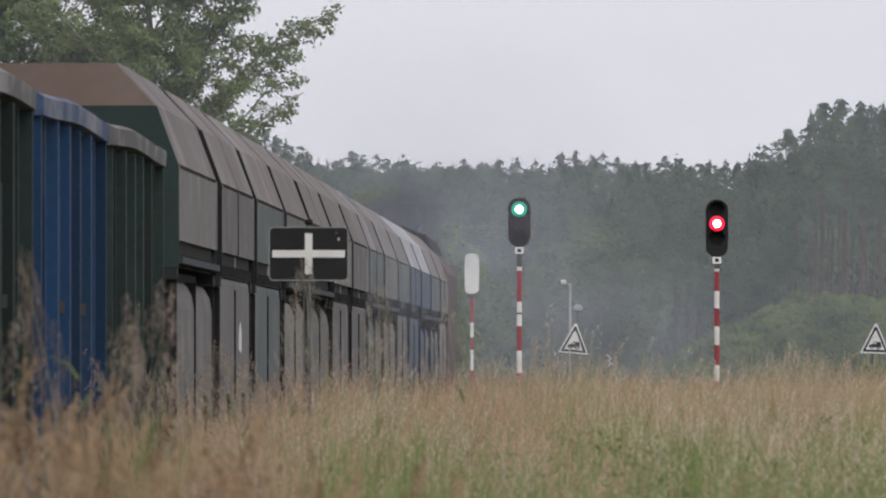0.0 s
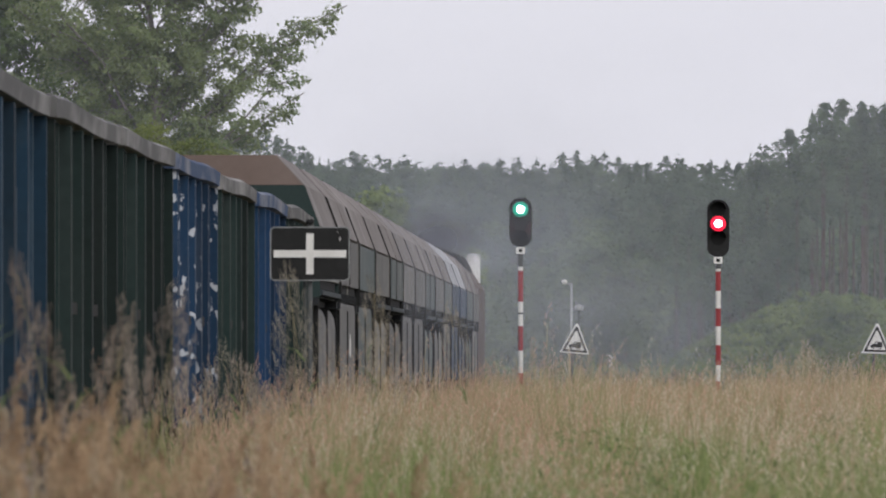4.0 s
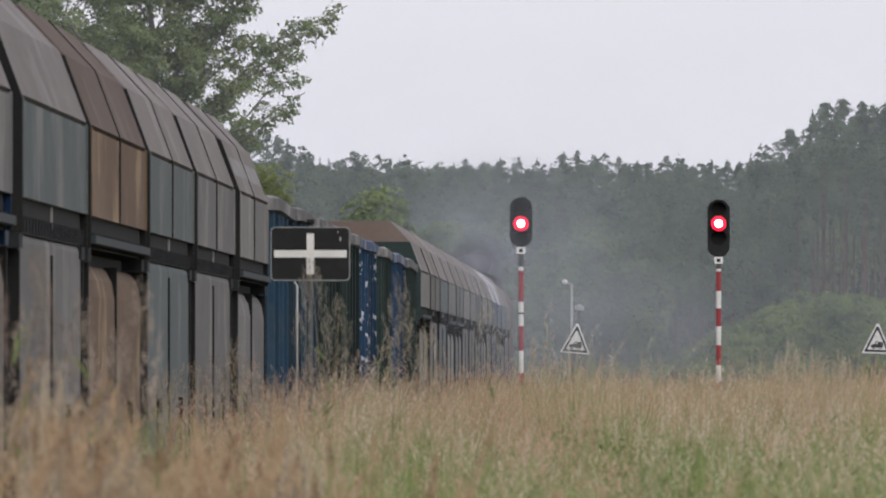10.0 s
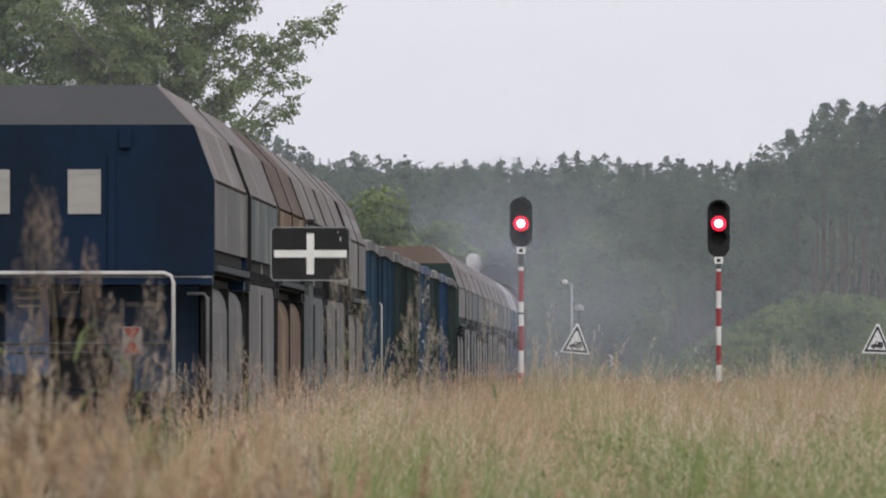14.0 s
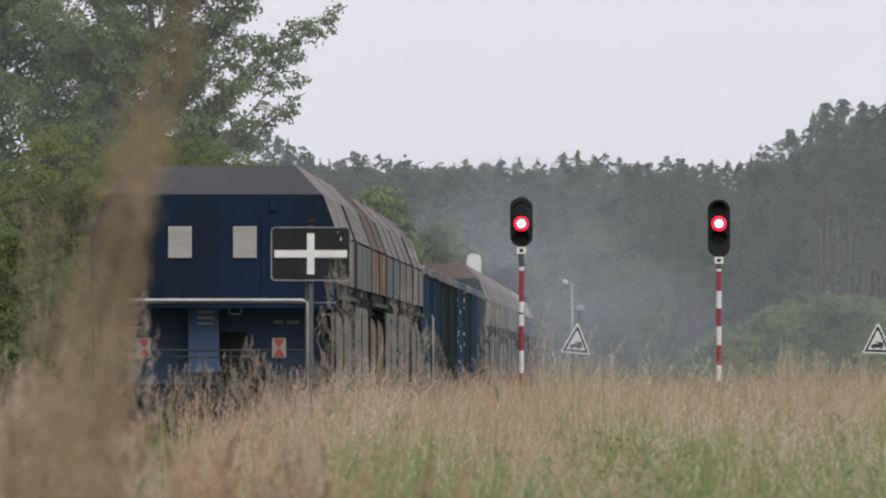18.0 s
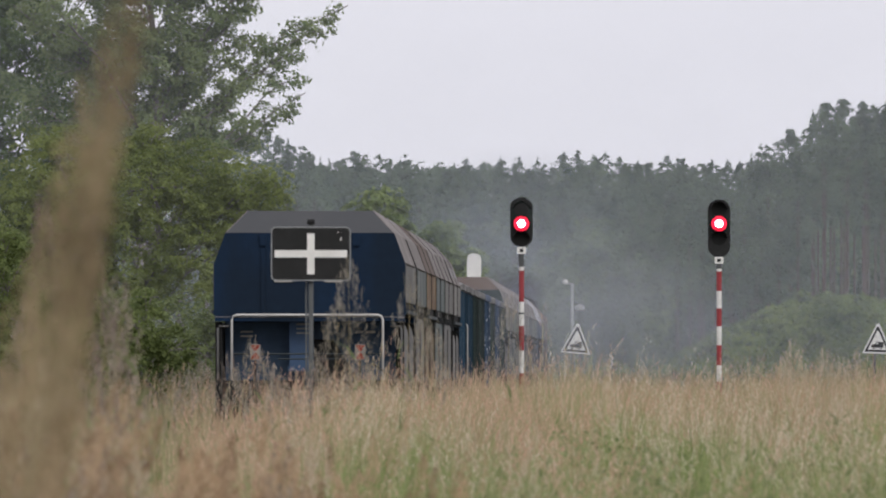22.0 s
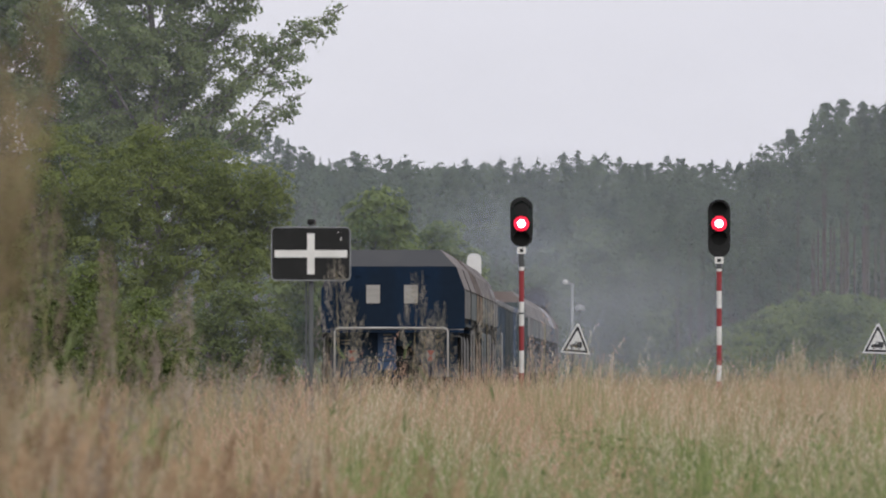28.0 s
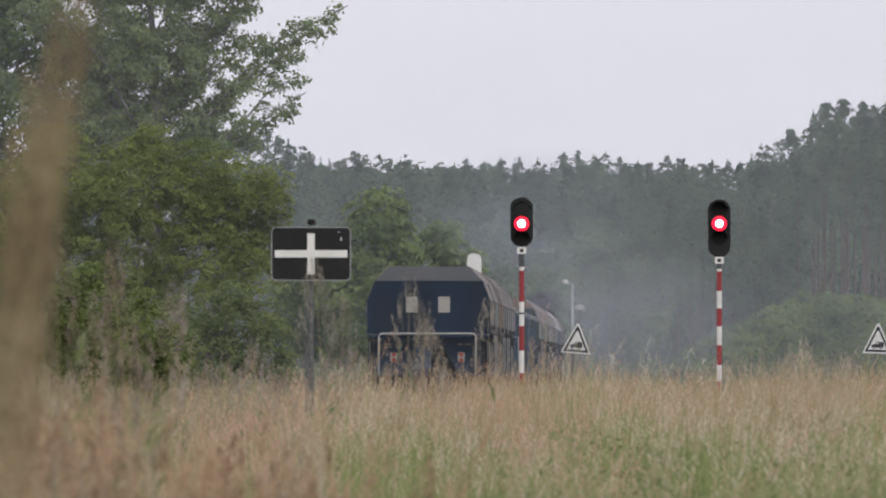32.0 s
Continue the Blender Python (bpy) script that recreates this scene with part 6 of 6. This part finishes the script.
def plume_clump(x, y, top, seed, heads, rows):
    """A clump of tall brown grass close before the camera: leaning stalks with full feathery plumes."""
    rng = np.random.default_rng(seed)
    w = thing("plume_grass", pose(x, y, 0), "soft brown feathery grass plumes close by", "grass", "brown plumes close by")
    w["kind"] = "stuff"
    foot = np.stack([rng.normal(size=heads) * 0.07, rng.normal(size=heads) * 0.25, np.zeros(heads)], 1)
    h = top * rng.uniform(0.86, 1.0, heads)
    lean = rng.normal(size=heads) * 0.06 + 0.02
    tip = foot + np.stack([lean * h, 0 * h, h - 0.10], 1)
    v, f = ribbons(np.repeat(foot, 2, 0), np.repeat(lean * h, 2), np.zeros(2 * heads), np.repeat(h - 0.1, 2), np.full(2 * heads, 0.002))
    part("stalks", raw_mesh("stalks", v, f, M["straw"]), None, w)
    v, f = panicles(rng, tip, lean * 4, rng.uniform(0.11, 0.22, heads), rng.uniform(0.011, 0.021, heads), 120, 0.008)
    part("plumes", raw_mesh("plumes", v, f, M["plume"]), None, w)
    motions_for(w, rows)


# scruffy low weeds along the ballast
for i in range(18):
    y = wr.uniform(92, 116)
    px = 290 + 330 * (i + wr.uniform()) / 18
    top = 1.8 + (649 - (670 + 20 * wr.normal())) * y / FOCAL
    ph = i * 1.71
    gust = [(t * 0.5, -5.0 * max(0.0, 1 - (t / 34) ** 2) + 1.3 * math.sin(t * 0.7 + ph) + 0.9 * math.sin(t * 1.6 + 2.1 * ph)) for t in range(65)]
    weed((px - 1134) / FOCAL * y, y, top, 700 + i, 0.26, 0.011, gust, "low scruffy weed with pale brown sprays beside the ballast", seeds="mugwort" if i % 3 else "weedseed")

pr = np.random.default_rng(91)
for i in range(50):
    y = pr.uniform(30, 58)
    px = -20 + 1000 * ((i + pr.uniform()) / 50) ** 1.5
    py = 665 + 130 * (px / 660) + 50 * pr.normal()
    bear, ph = (px - 1134) / FOCAL, 1.9 * i
    top = 1.8 + (649 - max(py, 600)) * y / FOCAL
    plume_clump(bear * y, y, top, 600 + i, 3, [(t * 0.5, pose(bear * y, y, 0, 0, 0.8 * math.sin(t * 0.7 + ph) + 0.6 * math.sin(t * 1.5 + 2.1 * ph) + 0.5 * math.sin(t * 0.25 + ph * 0.3), 0))
                                               for t in range(65)])

# reeds close to the camera, pressed aside until the train has gone by
SWING = [(0, -8), (5, -8.3), (10, -8), (14.5, -7.6), (15.5, -5.5), (16.5, -3.2), (17, -1.9), (17.5, -0.3), (18, 0.9), (18.5, -0.6), (19, -2.0), (20, -2.2), (20.5, -0.9), (21, 0.0),
         (22, -0.5), (23, -2.7), (24, -3.8), (25, -3.0), (25.5, -2.8), (27.5, -4.0), (28, -3.2), (29, -0.6), (30, -2.4), (31, -0.5), (32, -2.1)]
for i, (bear, y, top) in enumerate(((-1335, 20.0, 2.22), (-1350, 20.6, 2.05), (-1390, 19.2, 1.98), (-1405, 20.3, 2.12), (-1430, 19.6, 1.90))):
    weed(bear * y / FOCAL, y, top, 300 + i, 0.60, 0.010, [(t, d * (1 + 0.06 * i) + 0.25 * math.sin(t * 1.9 + i)) for t, d in SWING],
         "golden reed plume close before the line", False, "reedseed", 0.150 + 0.004 * i, 0.5)


# ---- smoke of the locomotive, and sheets that stand in for distance haze ----
def smoke_haze_sheet(name, material, width, height, bulge, label):
    """A bulging sheet of thin smoke or painted haze, broad side along x and z, about its own middle."""
    bm = bmesh.new()
    nx, nz = 16, 8
    vs = [[bm.verts.new((width * (i / nx - 0.5), bulge * (math.cos(math.pi * (i / nx - 0.5)) * math.cos(math.pi * (j / nz - 0.5)) + 0.15 * math.sin(i * 1.3 + j)),
                         height * (j / nz - 0.5))) for j in range(nz + 1)] for i in range(nx + 1)]
    for i in range(nx):
        for j in range(nz):
            bm.faces.new((vs[i][j], vs[i + 1][j], vs[i + 1][j + 1], vs[i][j + 1]))
    ob = new(name, finish(bm, name, material, True))
    return tagged(ob, label, "smoke", kind="stuff")


# Added sheets whose grey colour lifts the far dark tones like air haze.
for k, (y, thick, top) in enumerate(((375, 0.035, 20.0), (418, 0.055, 22.0), (860, 0.145, 26.0))):
    hz = smoke_haze_sheet("haze", smoke_haze_mat("haze", thick, 100, top, (0.615, 0.645, 0.735), True, k + 1.0), 260, 80, 3, "thin grey sheet standing in for distance haze before the wood")
    motions_for(hz, [(0, pose(-4, y, 0)), (32, pose(4, y, 0))])

# puffs: way along the line, across, height, half width, half height, thickness, drift along x and y
for k, (y, x, z, rx, rz, thick, dx, dy) in enumerate(((540, -5.2, 6.6, 4.6, 2.6, 0.34, 0.05, 0.6), (800, -1.6, 4.0, 7.5, 4.0, 0.46, 0.05, 1.0))):
    pf = smoke_haze_sheet("smoke_puff", smoke_haze_mat("smoke", thick, rx, rz, ((0.38, 0.41, 0.50), (0.29, 0.30, 0.365))[k], False, k * 2.0), rx * 2, rz * 2, 0.8, "soft grey puff of drifting diesel smoke")
    motions_for(pf, [(0, pose(x, y, z)), (16, pose(x + 16 * dx, y + 16 * dy, z + 0.2)), (32, pose(x + 32 * dx, y + 32 * dy, z + 0.4))])
for k, (y, x, z, thick, pace) in enumerate(((225, -2.7, 3.8, 0.19, 8.3),)):
    pf = smoke_haze_sheet("smoke_trail", smoke_haze_mat("trail", thick, 3.4, 3.2, (0.46, 0.49, 0.56), False, 4.0 + k, 0.45), 6.8, 6.4, 0.8, "thin blue-grey smoke trailing behind the locomotive")
    motions_for(pf, [(0, pose(x, y, z)), (16, pose(x + 0.8, y + 16 * pace, z - 0.3)), (32, pose(x + 1.6, y + 32 * pace, z - 0.3))])
pf = smoke_haze_sheet("smoke_puff", smoke_haze_mat("exhaust", 0.93, 1.35, 1.0, (0.10, 0.10, 0.13), False, 9.0, 0.75), 2.7, 2.0, 0.3, "dark exhaust smoke over the locomotive roof")
motions_for(pf, [(0, pose(AXIS_X + 0.45, SPEED * 22.85 - 3, RAIL_Z + 4.5)), (32, pose(AXIS_X + 0.45, SPEED * 54.85 - 3, RAIL_Z + 4.5))])


def motions():
    for ob, rows in MOVES:
        walk(ob, rows)
    for ln, z, kind in LENSES:
        if ln.location.x == 0 and ln.parent.location.x < 0:
            lit = kind == "red"
            rows = [(0, pose(0, -0.20, z, 0, 0, 170 if lit else 0)), (6.1, pose(0, -0.20, z, 0, 0, 170 if lit else 0)),
                    (6.14, pose(0, -0.20, z, 0, 0, 85)), (6.18, pose(0, -0.20, z, 0, 0, 0 if lit else 170)), (32, pose(0, -0.20, z, 0, 0, 0 if lit else 170))]
            walk(ln, rows)


motions()
